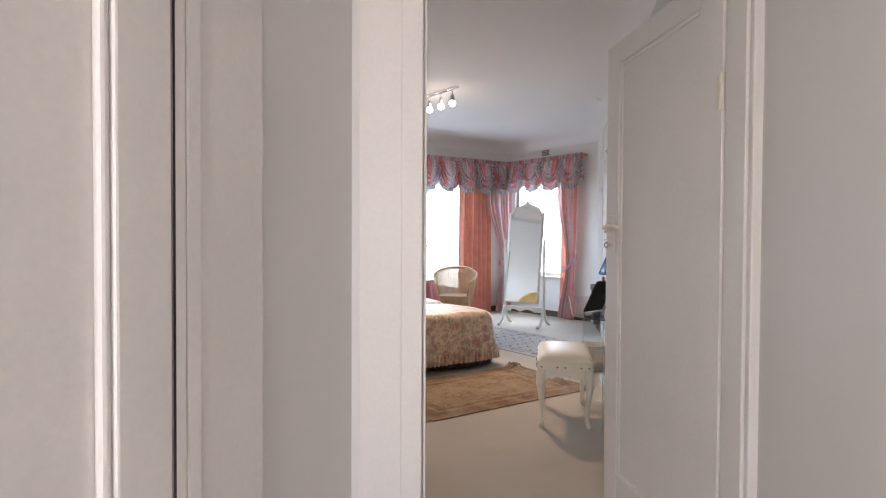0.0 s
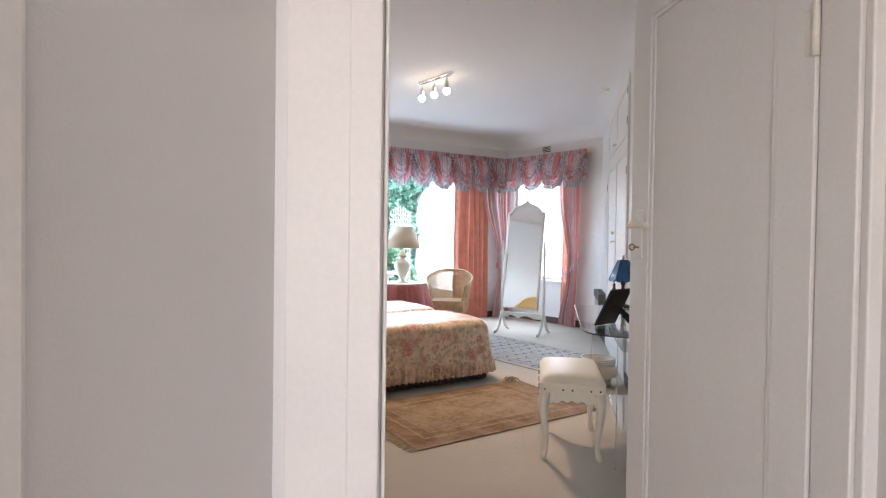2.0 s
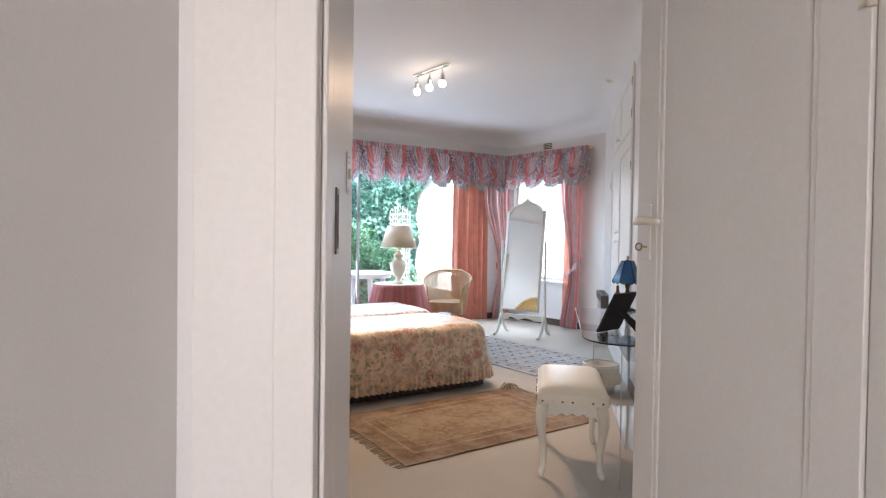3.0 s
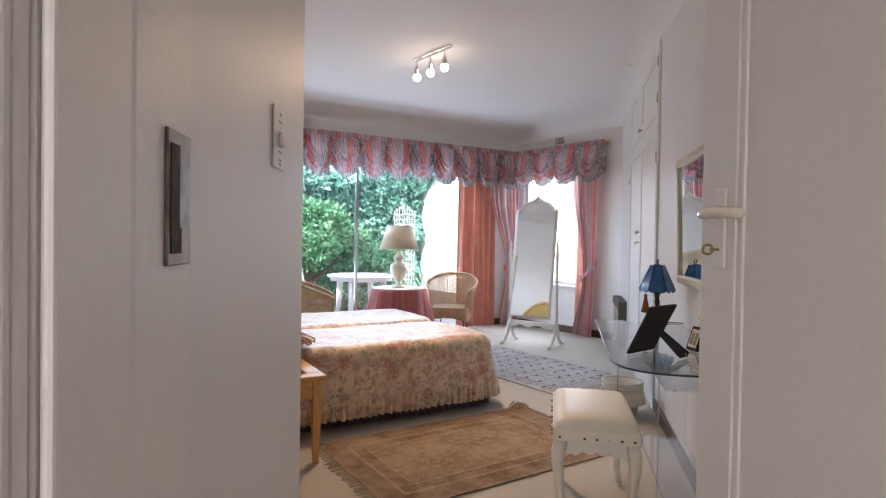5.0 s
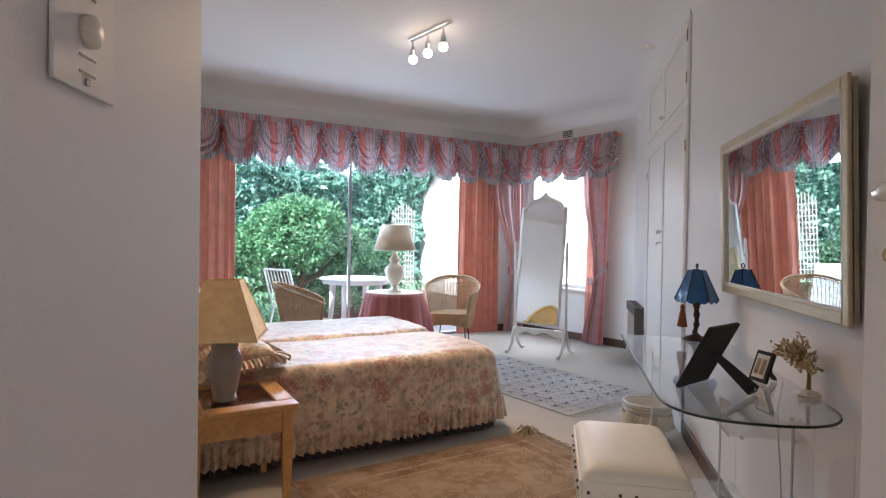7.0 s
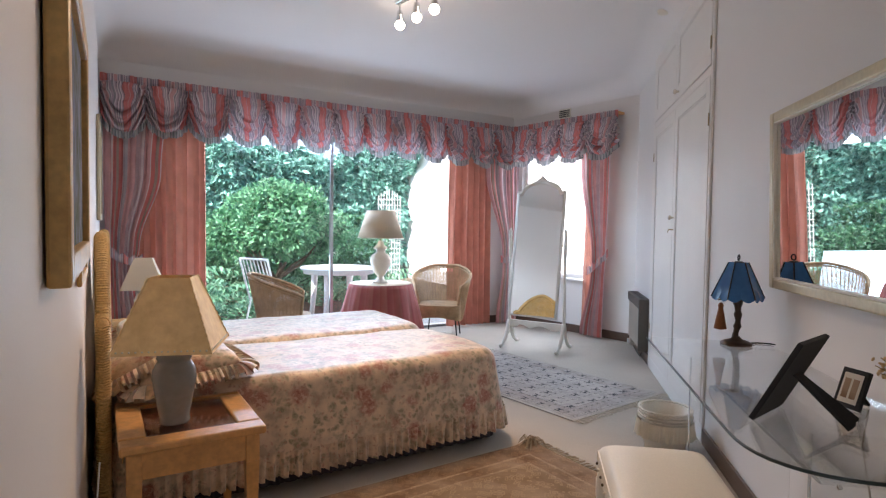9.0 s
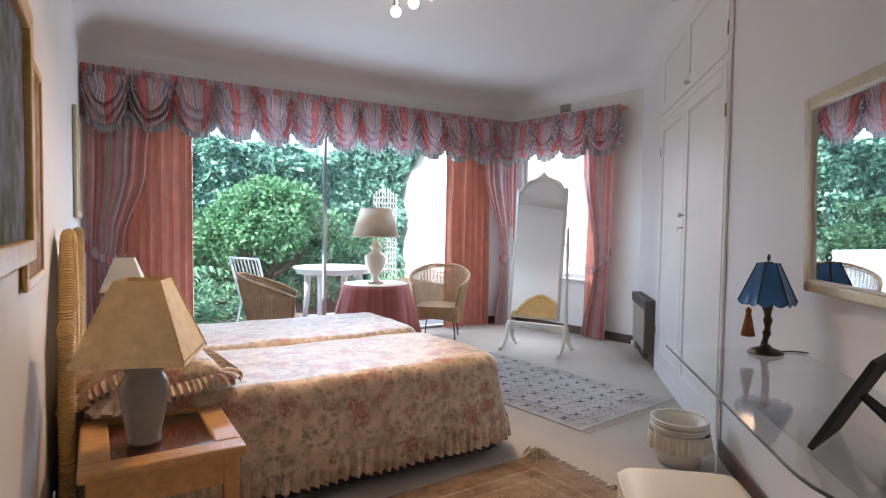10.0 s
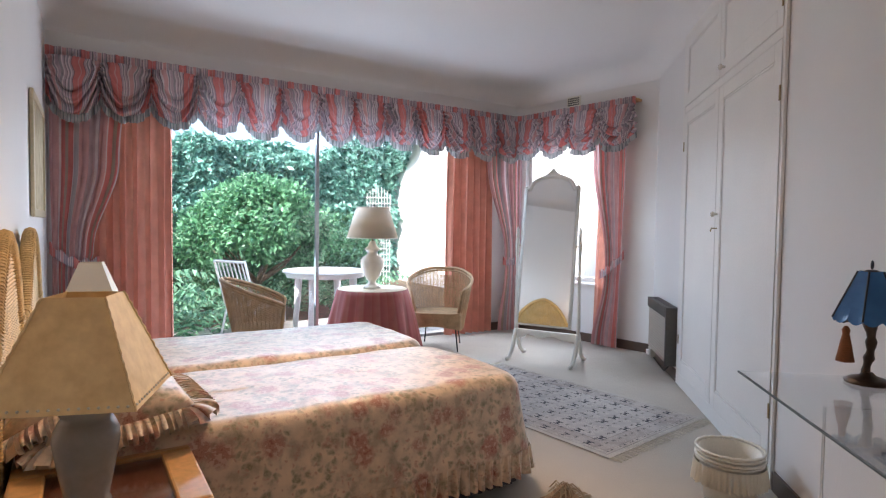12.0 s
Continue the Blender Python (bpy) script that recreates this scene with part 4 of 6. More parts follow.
def headboard_mesh(y0, y1, x0, x1):
    """Woven headboard: rolled arched rim and rows of cane."""
    w = y1 - y0

    def top(u):
        s = abs(2 * u - 1)
        return 0.80 + 0.27 * max(0.0, math.cos(min(1, s * 1.18) * math.pi / 2)) ** 0.7 + 0.05 * (1 - s)

    rim = [((x0 + x1) / 2, y0 + 0.02, 0.05)] + arc(lambda u: ((x0 + x1) / 2, y0 + 0.02 + (w - 0.04) * u, top(u)), 41) + [((x0 + x1) / 2, y1 - 0.02, 0.05)]
    frame_bm = bmesh.new()
    tube(frame_bm, rim, 0.024, 10)
    wraps = bmesh.new()
    pts = [Vector(p) for p in rim]
    length = 0
    for a, b in zip(pts, pts[1:]):
        d = (b - a).length
        k = max(1, int(d / 0.010))
        t = (b - a).normalized()
        for i in range(k):
            c = a.lerp(b, i / k)
            side = Vector((1, 0, 0))
            up = t.cross(side).normalized()
            tube(wraps, [c + (side * math.cos(g) + up * math.sin(g)) * 0.0250 + t * 0.0022 * (1 if j % 2 else -1) for j, g in enumerate([2 * math.pi * h / 8 for h in range(8)])], 0.0036, 4, True)
    cane = bmesh.new()
    z = 0.30
    row = 0
    while z < 1.10:
        ins = [u / 40 for u in range(41) if top(u / 40) > z + 0.01]
        if len(ins) > 3:
            tube(cane, [((x0 + x1) / 2 + 0.007 * (1 if (i + row) % 2 else -1), y0 + 0.02 + (w - 0.04) * u, z) for i, u in enumerate(ins)], 0.0065, 5)
        z += 0.0135
        row += 1
    stakes = bmesh.new()
    for i in range(1, 21):
        u = i / 21
        tube(stakes, [((x0 + x1) / 2, y0 + 0.02 + (w - 0.04) * u, 0.05), ((x0 + x1) / 2, y0 + 0.02 + (w - 0.04) * u, top(u))], 0.005, 5)
    return frame_bm, wraps, cane, stakes


def bed(y0, y1, seed, label, wx):
    t = thing("bed", pose(0, 0, 0), label, "bed", "twin beds")
    base = part("bed_base", boxed(wx + 0.06, 3.30, y0 + 0.05, y1 - 0.05, 0.02, 0.30, 0.02), TINTWOOD, t, "dark cloth-covered bed base")
    part("base_valance", ruffle([(Vector((x, y, 0.17)), nx, ny) for x, y, nx, ny in outline(wx + 0.06, 3.33, y0 + 0.045, y1 - 0.045, 0.05, 120)], 0.165, 90, 0.006), TINTWOOD, t, "dark gathered base frill")
    bm, edge = drape(wx + 0.05, 3.36, y0 + 0.015, y1 - 0.015, 0.515, 0.175, 0.045, seed=seed, r=0.085, corner=0.13)
    part("bedspread", bm, FLORAL, t, "cream quilted spread printed with pink roses", smooth=True)
    part("frill", ruffle(edge, 0.112, 112, 0.017), FLORAL, t, "gathered floral hem frill", smooth=True)
    a, b, c, d = headboard_mesh(y0 + 0.0, y1 - 0.0, wx - 0.005, wx + 0.045)
    h = part("headboard", a, STRAW, t, "arched golden cane headboard", smooth=True)
    tagged(part("wrapping", b, STRAW, h, smooth=True), kind="stuff")
    tagged(part("cane", c, STRAW, h, smooth=True), kind="stuff")
    tagged(part("cane_core", d, STRAW, h, smooth=True), kind="stuff")


bed(4.11, 4.975, 3, "single bed with rose-printed spread and arched cane headboard", 1.415)
bed(4.985, 5.86, 8, "single bed with pale rose-printed spread beside its twin", 1.43)


def pillow(m, a, b, high, label, seed):
    t = thing("pillow", m, label, "pillow", "frilled pillows")

    def fn(u, v):
        x, y = 2 * u - 1, 2 * v - 1
        f = (1 - abs(x) ** 3) * (1 - abs(y) ** 3)
        return x, y, max(0.0, f) ** 0.45

    bm = bmesh.new()
    n = 22
    for side in (1, -1):
        rows = [[bm.verts.new((a * fn(i / n, j / n)[0], b * fn(i / n, j / n)[1], side * high / 2 * fn(i / n, j / n)[2] + 0.006 * noise.noise((i * 0.4, j * 0.4, seed + side)))) for j in range(n + 1)] for i in range(n + 1)]
        for i in range(n):
            for j in range(n):
                bm.faces.new((rows[i][j], rows[i + 1][j], rows[i + 1][j + 1], rows[i][j + 1]))
    bmesh.ops.remove_doubles(bm, verts=bm.verts, dist=0.004)
    part("cushion", bm, FLORAL, t, smooth=True)
    rim = outline(-a, a, -b, b, 0.04, 120)
    bm = bmesh.new()
    rows = []
    for k in range(4):
        v = k / 3
        rows.append([bm.verts.new((rim[i // 6][0] + rim[i // 6][2] * 0.075 * v, rim[i // 6][1] + rim[i // 6][3] * 0.075 * v, 0.012 * v * math.sin(i * 0.62 + math.sin(i * 0.11)) - 0.035 * v * v)) for i in range(720)])
    for p, q in zip(rows, rows[1:]):
        for i in range(720):
            j = (i + 1) % 720
            bm.faces.new((p[i], p[j], q[j], q[i]))
    part("frill", bm, FLORAL, t, "pleated frill", smooth=True)


pillow(pose(1.74, 4.37, 0.565, 0, -7, 4), 0.20, 0.23, 0.16, "floral pillow with pleated frill lying on the bed", 1)
pillow(pose(1.60, 4.44, 0.62, 0, -28, -3), 0.16, 0.24, 0.12, "floral frilled pillow propped against the cane headboard", 2)
pillow(pose(1.68, 5.38, 0.575, 0, -10, 0), 0.17, 0.26, 0.12, "floral pillow with pleated frill on the far bed", 3)


# bedside tables and their lamps
def bedside_table(m, label):
    """Top 0.46 by 0.54, 0.47 high; x to the foot end, y along the wall."""
    t = thing("bedside_table", m, label, "bedside table", "bedside tables")
    a, b, h = 0.46, 0.54, 0.47
    for name, q in (("top_rail", (0, a, 0, 0.085)), ("top_rail", (0, a, b - 0.085, b)), ("top_rail", (0, 0.085, 0.086, b - 0.086)), ("top_rail", (a - 0.085, a, 0.086, b - 0.086))):
        part(name, boxed(*q, h - 0.03, h, 0.008), PINE, t)
    part("inset_panel", boxed(0.086, a - 0.086, 0.086, b - 0.086, h - 0.03, h - 0.014), mahogany, t, "dark red-brown inset panel")
    part("inset_glass", boxed(0.086, a - 0.086, 0.086, b - 0.086, h - 0.009, h - 0.004), TABLEGLASS, t, "bevelled clear glass inset")
    for q in ((0.03, a - 0.03, 0.03, 0.05), (0.03, a - 0.03, b - 0.05, b - 0.03), (0.03, 0.05, 0.051, b - 0.051), (a - 0.05, a - 0.03, 0.051, b - 0.051)):
        part("apron", boxed(*q, h - 0.125, h - 0.031, 0.003), PINE, t)
    for x in (0.02, a - 0.068):
        for y in (0.02, b - 0.068):
            bm = boxed(x, x + 0.048, y, y + 0.048, h - 0.13, h - 0.0305, 0.003)
            cx, cy = x + 0.024, y + 0.024
            lo = bmesh.ops.create_cone(bm, segments=4, radius1=0.020, radius2=0.033, depth=h - 0.13, cap_ends=True, cap_tris=False)["verts"]
            bmesh.ops.rotate(bm, verts=lo, matrix=Matrix.Rotation(math.pi / 4, 3, "Z"))
            bmesh.ops.translate(bm, verts=lo, vec=(cx, cy, (h - 0.13) / 2))
            part("leg", bm, PINE, t)


mahogany = mat("mahogany_inset", (0.16, 0.045, 0.025), 0.3, vary=0.3, grain=30)


def shade_mesh(b0, t0, z0, z1, thick=0.003):
    """A square shade that narrows upwards."""
    bm = bmesh.new()
    for off in (0.0, thick):
        lo = [bm.verts.new((sx * (b0 - off), sy * (b0 - off), z0)) for sx, sy in ((-1, -1), (1, -1), (1, 1), (-1, 1))]
        hi = [bm.verts.new((sx * (t0 - off), sy * (t0 - off), z1)) for sx, sy in ((-1, -1), (1, -1), (1, 1), (-1, 1))]
        for i in range(4):
            bm.faces.new((lo[i], lo[(i + 1) % 4], hi[(i + 1) % 4], hi[i]))
    return bm


def bedside_lamp(m, label, size=1.0, laced=True):
    t = thing("table_lamp", m, label, "table lamp", "bedside lamps")
    prof = [(0.047, 0), (0.053, 0.008), (0.048, 0.02), (0.056, 0.06), (0.067, 0.12), (0.074, 0.165), (0.072, 0.19), (0.060, 0.215), (0.053, 0.224), (0.058, 0.232), (0.056, 0.262), (0.03, 0.272), (0.012, 0.276)]
    part("base", lathed([(r * size, z * size) for r, z in prof], 36), GREYCER if laced else CREAM, t, "grey-green glazed jar base" if laced else "pale ceramic base", smooth=True)
    part("stem", lathed([(0.008, 0.27 * size), (0.008, 0.50 * size)], 10), BRASS, t, smooth=True)
    sh = part("shade", shade_mesh(0.158 * size, 0.066 * size, 0.275 * size, 0.525 * size), PARCH if laced else SHADE, t, "square parchment shade with laced edges" if laced else "square cream shade")
    bm = bmesh.new()
    if laced:
        for i in range(4):
            a = math.pi / 2 * i
            rot = Matrix.Rotation(a, 3, "Z")
            for k in range(15):
                s = -0.140 + 0.280 * k / 14
                made = bmesh.ops.create_icosphere(bm, subdivisions=1, radius=0.0038)["verts"]
                bmesh.ops.translate(bm, verts=made, vec=rot @ Vector((s, -0.1545, 0.287)))
        tagged(part("lacing", bm, IVORY, sh, "pale lacing stitches"), kind="stuff")
        for i in range(4):
            bm = bmesh.new()
            rot = Matrix.Rotation(math.pi / 2 * i, 3, "Z")
            tube(bm, [rot @ Vector((0.158 - 0.092 * k / 22 + 0.0025 * (k % 2), -0.158 + 0.092 * k / 22 - 0.0025 * (k % 2), 0.275 + 0.25 * k / 22)) for k in range(23)], 0.003, 5)
            part("seam", bm, PARCH, sh)


bedside_table(pose(1.472, 3.655, 0), "honey pine bedside table with glass inset top")
bedside_table(pose(1.50, 5.93, 0), "honey pine bedside table beyond the beds")
bedside_lamp(pose(1.653, 3.85, 0.4705, 0, 0, -20), "jar lamp with square parchment shade on the bedside table")
bedside_lamp(pose(1.70, 6.22, 0.4705, 0, 0, -8), "small lamp with square cream shade on the far bedside table", 0.88, False)

# the round table, its lamp, and the cane chairs


def round_table():
    t = thing("round_table", pose(3.83, 6.76, 0), "round table under a floor-length rose cloth", "table")
    bm = lathed([(0.02, 0.0), (0.03, 0.02), (0.03, 0.585)], 12)
    part("pedestal", bm, PINE, t)
    part("tabletop", lathed([(0.30, 0.585), (0.305, 0.59), (0.305, 0.612), (0.30, 0.616)], 48), PINE, t)

    def fn(u, v):
        a = 2 * math.pi * u
        if v < 0.25:
            r = 0.312 * v / 0.25
            return (r * math.cos(a), r * math.sin(a), 0.6205 + 0.0)
        w = (v - 0.25) / 0.75
        r = 0.312 + 0.135 * w ** 0.8 + 0.030 * w * math.sin(13 * a + 0.7 * math.sin(3 * a)) + 0.01 * w * math.sin(29 * a)
        return (r * math.cos(a), r * math.sin(a), 0.6205 - 0.61 * w - 0.004 * (1 - w))

    c = thing("tablecloth", pose(3.83, 6.76, 0), "faded rose tablecloth falling in folds to the floor", "tablecloth")
    part("cloth", sheet(fn, 180, 24, 0.0, 2.6, 1.0), TABLECLOTH, c, smooth=True)
    top = thing("table_topper", pose(3.83, 6.76, 0), "thin pale cover on the round table", "table cover")
    part("cover", lathed([(0.0, 0.6225), (0.30, 0.6225), (0.308, 0.619)], 48), SHADE, top)


def urn_lamp():
    t = thing("table_lamp", pose(3.815, 6.74, 0.6235), "cream ceramic urn lamp with cone shade on the round table", "table lamp")
    prof = [(0.075, 0), (0.078, 0.012), (0.070, 0.022), (0.05, 0.03), (0.036, 0.05), (0.034, 0.07), (0.05, 0.085), (0.072, 0.12), (0.096, 0.18), (0.104, 0.225), (0.10, 0.255), (0.082, 0.28), (0.05, 0.30), (0.042, 0.315), (0.05, 0.33), (0.07, 0.345), (0.06, 0.36), (0.04, 0.375), (0.03, 0.40), (0.02, 0.42)]
    part("base", lathed(prof, 40), CREAM, t, "glazed cream urn base", smooth=True)
    part("stem", lathed([(0.008, 0.42), (0.008, 0.66)], 10), BRASS, t, smooth=True)
    sh = part("shade", lathed([(0.227, 0.445), (0.142, 0.715), (0.139, 0.715), (0.224, 0.445), (0.227, 0.445)], 48), SHADE, t, "cream cone shade", smooth=True)
    part("trim", tubed([(0.227 * math.cos(a), 0.227 * math.sin(a), 0.447) for a in [2 * math.pi * i / 48 for i in range(48)]], 0.004, 6, True), IVORY, sh)
    part("trim", tubed([(0.142 * math.cos(a), 0.142 * math.sin(a), 0.714) for a in [2 * math.pi * i / 48 for i in range(48)]], 0.004, 6, True), IVORY, sh)


def tub_chair(m, label):
    """Cane tub chair; it faces -y. Seat 0.36 high, back 0.80."""
    t = thing("cane_chair", m, label, "chair", "cane tub chairs")

    def side(a):
        """Radius and rim height at angle a from the back (0) to the front ends (+-1)."""
        f = abs(a)
        return 0.785 - 0.20 * max(0.0, (f - 0.16) / 0.84) ** 1.25

    def at(a, z):
        g = a * radians(126)
        spread = 0.250 + 0.085 * (z - 0.30) / 0.5
        x, y = spread * 1.05 * math.sin(g), spread * math.cos(g)
        if z > 0.36:
            y += 0.05 * (z - 0.36) * (1 - abs(a))
        return Vector((x, y, z))

    rim_pts = [at(-1, 0.37)] + [at(-1 + 2 * i / 48, side(-1 + 2 * i / 48)) for i in range(49)] + [at(1, 0.37)]
    rim = part("rim", tubed(rim_pts, 0.016, 8), WICKER, t, "thick rolled cane rim", smooth=True)
    inner = [at(-1 + 2 * i / 48, side(-1 + 2 * i / 48) - 0.028) for i in range(49)]
    part("braid", tubed(inner, 0.009, 6), WICKER, rim, smooth=True)
    weave = bmesh.new()
    z, row = 0.20, 0
    while z < 0.79:
        run = []
        for i in range(73):
            a = -1 + 2 * i / 72
            hole = abs(a) < 0.09 and 0.705 < z < 0.75
            if z < side(a) - 0.015 and not hole:
                p = at(a, z)
                g = a * radians(126)
                run.append(p + Vector((math.sin(g), math.cos(g), 0)) * (0.004 if (i + row) % 2 else -0.004))
            elif len(run) > 2:
                tube(weave, run, 0.0046, 4)
                run = []
            else:
                run = []
        if len(run) > 2:
            tube(weave, run, 0.0046, 4)
        z += 0.0095
        row += 1
    tagged(part("weave", weave, WICKER, t), kind="stuff")
    stakes = bmesh.new()
    for i in range(37):
        a = -0.98 + 1.96 * i / 36
        tube(stakes, [at(a, 0.20), at(a, 0.5 * (0.2 + side(a))), at(a, side(a) - 0.01)], 0.0045, 5)
    tagged(part("cane_core", stakes, WICKER, t), kind="stuff")
    seat = outline(-0.245, 0.245, -0.25, 0.22, 0.12, 64)
    part("seat", prism([(x, y) for x, y, _, _ in seat], 0.345, 0.375), WICKER, t, "woven cane seat")

    def front(u, v):
        x = -0.255 + 0.51 * u
        bow = 0.055 * math.sin(math.pi * u)
        return (x, -0.14 - 0.115 * (1 - (2 * u - 1) ** 2) ** 0.5, 0.352 - v * (0.15 - bow * 0.8))

    part("apron", sheet(front, 30, 8, 0.012), WICKER, t, "woven front apron with curved edge")
    for x, y in ((-0.20, -0.19), (0.20, -0.19), (-0.17, 0.19), (0.17, 0.19)):
        part("leg", tubed([(x * 0.9, y * 0.9, 0.344), (x * 1.12, y * 1.12, 0.0)], 0.007, 8), IRON, t, "thin black iron leg")


round_table()
urn_lamp()
tub_chair(pose(4.60, 6.86, 0, 0, 0, -42) @ Matrix.Scale(0.96, 4), "honey cane tub chair with iron legs by the round table")
tub_chair(pose(2.90, 6.86, 0, 0, 0, 72) @ Matrix.Scale(0.93, 4), "honey cane tub chair facing the round table")


# the cheval mirror
def cheval_mirror():
    m = pose(5.12, 5.90, 0, 0, 0, -63)
    t = thing("cheval_mirror", m, "antique white cheval mirror with arched carved crest", "cheval mirror")
    hw, tilt = 0.245, Matrix.Translation((0, 0, 1.02)) @ Matrix.Rotation(radians(8.5), 4, "X").inverted() @ Matrix.Translation((0, 0, -1.02))
    tilt = Matrix.Translation((0, 0, 1.02)) @ Matrix.Rotation(radians(-8.5), 4, "X") @ Matrix.Translation((0, 0, -1.02))

    def top(u):
        s = abs(2 * u - 1)
        return 1.545 + 0.105 * max(0.0, 1 - (s / 0.82) ** 2) ** 0.5 if s < 0.82 else 1.545 - 0.012 * math.sin((s - 0.82) / 0.18 * math.pi)

    # local: glass faces -y
    z0 = 0.315
    line = [(-hw, z0)] + [(-hw + 2 * hw * i / 40, top(i / 40)) for i in range(41)] + [(hw, z0)]

    def solid(pts, y0, y1):
        bm = bmesh.new()
        f = [bm.verts.new((x, y0, z)) for x, z in pts]
        b = [bm.verts.new((x, y1, z)) for x, z in pts]
        n = len(pts)
        bm.faces.new(f)
        bm.faces.new(b[::-1])
        for i in range(n):
            bm.faces.new((f[i], b[i], b[(i + 1) % n], f[(i + 1) % n]))
        bmesh.ops.transform(bm, matrix=tilt, verts=bm.verts)
        return bm

    part("back_board", solid([(x * 0.99, z) for x, z in line], 0.006, 0.016), MIRPAINT, t)
    part("glass", solid([(x * 0.93, z0 + 0.012 + (z - z0) * 0.975) for x, z in line], -0.002, 0.005), MIRROR, t, "tilted mirror glass")
    bm = bmesh.new()
    tube(bm, [(x, 0, z) for x, z in line], 0.015, 8, True)
    bmesh.ops.transform(bm, matrix=tilt, verts=bm.verts)
    fr = part("mirror_frame", bm, MIRPAINT, t, "moulded antique white frame", smooth=True)
    bm = bmesh.new()
    for x, z, r in ((0, 1.683, 0.026), (-0.028, 1.668, 0.020), (0.028, 1.668, 0.020), (-0.055, 1.655, 0.016), (0.055, 1.655, 0.016), (-0.08, 1.645, 0.014), (0.08, 1.645, 0.014), (0, 1.707, 0.014)):
        made = bmesh.ops.create_uvsphere(bm, u_segments=12, v_segments=8, radius=r)["verts"]
        bmesh.ops.scale(bm, verts=made, vec=(1.2, 0.55, 1.0))
        bmesh.ops.translate(bm, verts=made, vec=(x, 0, z))
    bmesh.ops.transform(bm, matrix=tilt, verts=bm.verts)
    part("crest", bm, MIRPAINT, fr, "carved shell crest", smooth=True)
    for x in (-0.235, 0.235):
        bm = bmesh.new()
        made = bmesh.ops.create_uvsphere(bm, u_segments=12, v_segments=8, radius=0.016)["verts"]
        bmesh.ops.scale(bm, verts=made, vec=(1.2, 0.55, 1.0))
        bmesh.ops.translate(bm, verts=made, vec=(x, 0, 1.548))
        bmesh.ops.transform(bm, matrix=tilt, verts=bm.verts)
        part("ear", bm, MIRPAINT, fr, "carved corner knob", smooth=True)
    for s in (-1, 1):
        x = s * 0.288
        prof = [(0.016, 0.20), (0.020, 0.24), (0.016, 0.28), (0.018, 0.34), (0.014, 0.55), (0.0125, 0.80), (0.016, 0.98), (0.02, 1.02), (0.016, 1.06), (0.012, 1.10), (0.018, 1.115), (0.012, 1.13), (0.016, 1.155), (0.007, 1.18), (0.001, 1.19)]
        post = part("post", lathed(prof, 16, (x, 0, 0)), MIRPAINT, t, "tapered turned post with finial", smooth=True)
        part("pivot", tubed([(x, 0, 1.02), (s * 0.25, 0, 1.02)], 0.008, 8), BRASS, post, "small brass pivot")
        for f in (-1, 1):
            pts = [(x, f * 0.008, 0.26), (x, f * 0.03, 0.20), (x, f * 0.065, 0.12), (x, f * 0.11, 0.06), (x, f * 0.165, 0.022), (x, f * 0.205, 0.018)]
            part("foot", tubed(pts, [0.018, 0.020, 0.020, 0.018, 0.016, 0.018], 10), MIRPAINT, t, smooth=True)
    bar = []
    for i in range(31):
        u = i / 30
        bar.append((-0.275 + 0.55 * u, 0.185 + 0.035 * abs(math.sin(2.5 * math.pi * u)) * (1 if 0.15 < u < 0.85 else 0.2)))
    pts = [(-0.275, 0.262)] + bar + [(0.275, 0.262)]
    bm = bmesh.new()
    f = [bm.verts.new((x, -0.011, z)) for x, z in pts]
    b = [bm.verts.new((x, 0.011, z)) for x, z in pts]
    bm.faces.new(f)
    bm.faces.new(b[::-1])
    for i in range(len(pts)):
        bm.faces.new((f[i], b[i], b[(i + 1) % len(pts)], f[(i + 1) % len(pts)]))
    part("stretcher", bm, MIRPAINT, t, "scalloped lower stretcher")


cheval_mirror()


# rugs
def rug(name, m, w, l, material, label, fringe_mat, seed, curl=False):
    t = thing(name, m, label, "rug")

    def fn(u, v):
        x, y = -w + 2 * w * u, -l + 2 * l * v
        lift = 0.030 * math.exp(-((x - w) ** 2 + (y - l) ** 2) / 0.004) if curl else 0.0
        return (x, y, 0.009 + 0.0025 * noise.noise((x * 4, y * 4, seed)) + lift * (1 + 0.5 * math.sin(60 * y)))

    part("rug_body", sheet(fn, 40, 40, 0.007), material, t)
    rnd = random.Random(seed)
    for e in (-1, 1):
        bm = bmesh.new()
        k = int(2 * w / 0.014) if l >= w else int(2 * l / 0.014)
        for i in range(k):
            a = (i + 0.5) / k * 2 - 1
            d = rnd.uniform(-0.012, 0.012)
            n = rnd.uniform(0.045, 0.07)
            if l >= w:
                tube(bm, [(a * w, e * (l - 0.004), 0.007), (a * w + d * 0.5, e * (l + n * 0.5), 0.006), (a * w + d, e * (l + n), 0.004)], 0.0028, 4)
            else:
                tube(bm, [(e * (w - 0.004), a * l, 0.007), (e * (w + n * 0.5), a * l + d * 0.5, 0.006), (e * (w + n), a * l + d, 0.004)], 0.0028, 4)
        if curl and e > 0:
            for i in range(26):
                a = rnd.uniform(0, 6.28)
                p = Vector((w - 0.02 + rnd.uniform(-0.05, 0.03), l - 0.02 + rnd.uniform(-0.05, 0.02), 0.03))
                tube(bm, [p, p + Vector((0.02 * math.cos(a), 0.02 * math.sin(a), rnd.uniform(0.005, 0.02))), p + Vector((0.05 * math.cos(a), 0.05 * math.sin(a), -0.018))], 0.003, 4)
        tagged(part("fringe", bm, fringe_mat, t, "knotted fringe"), kind="stuff")


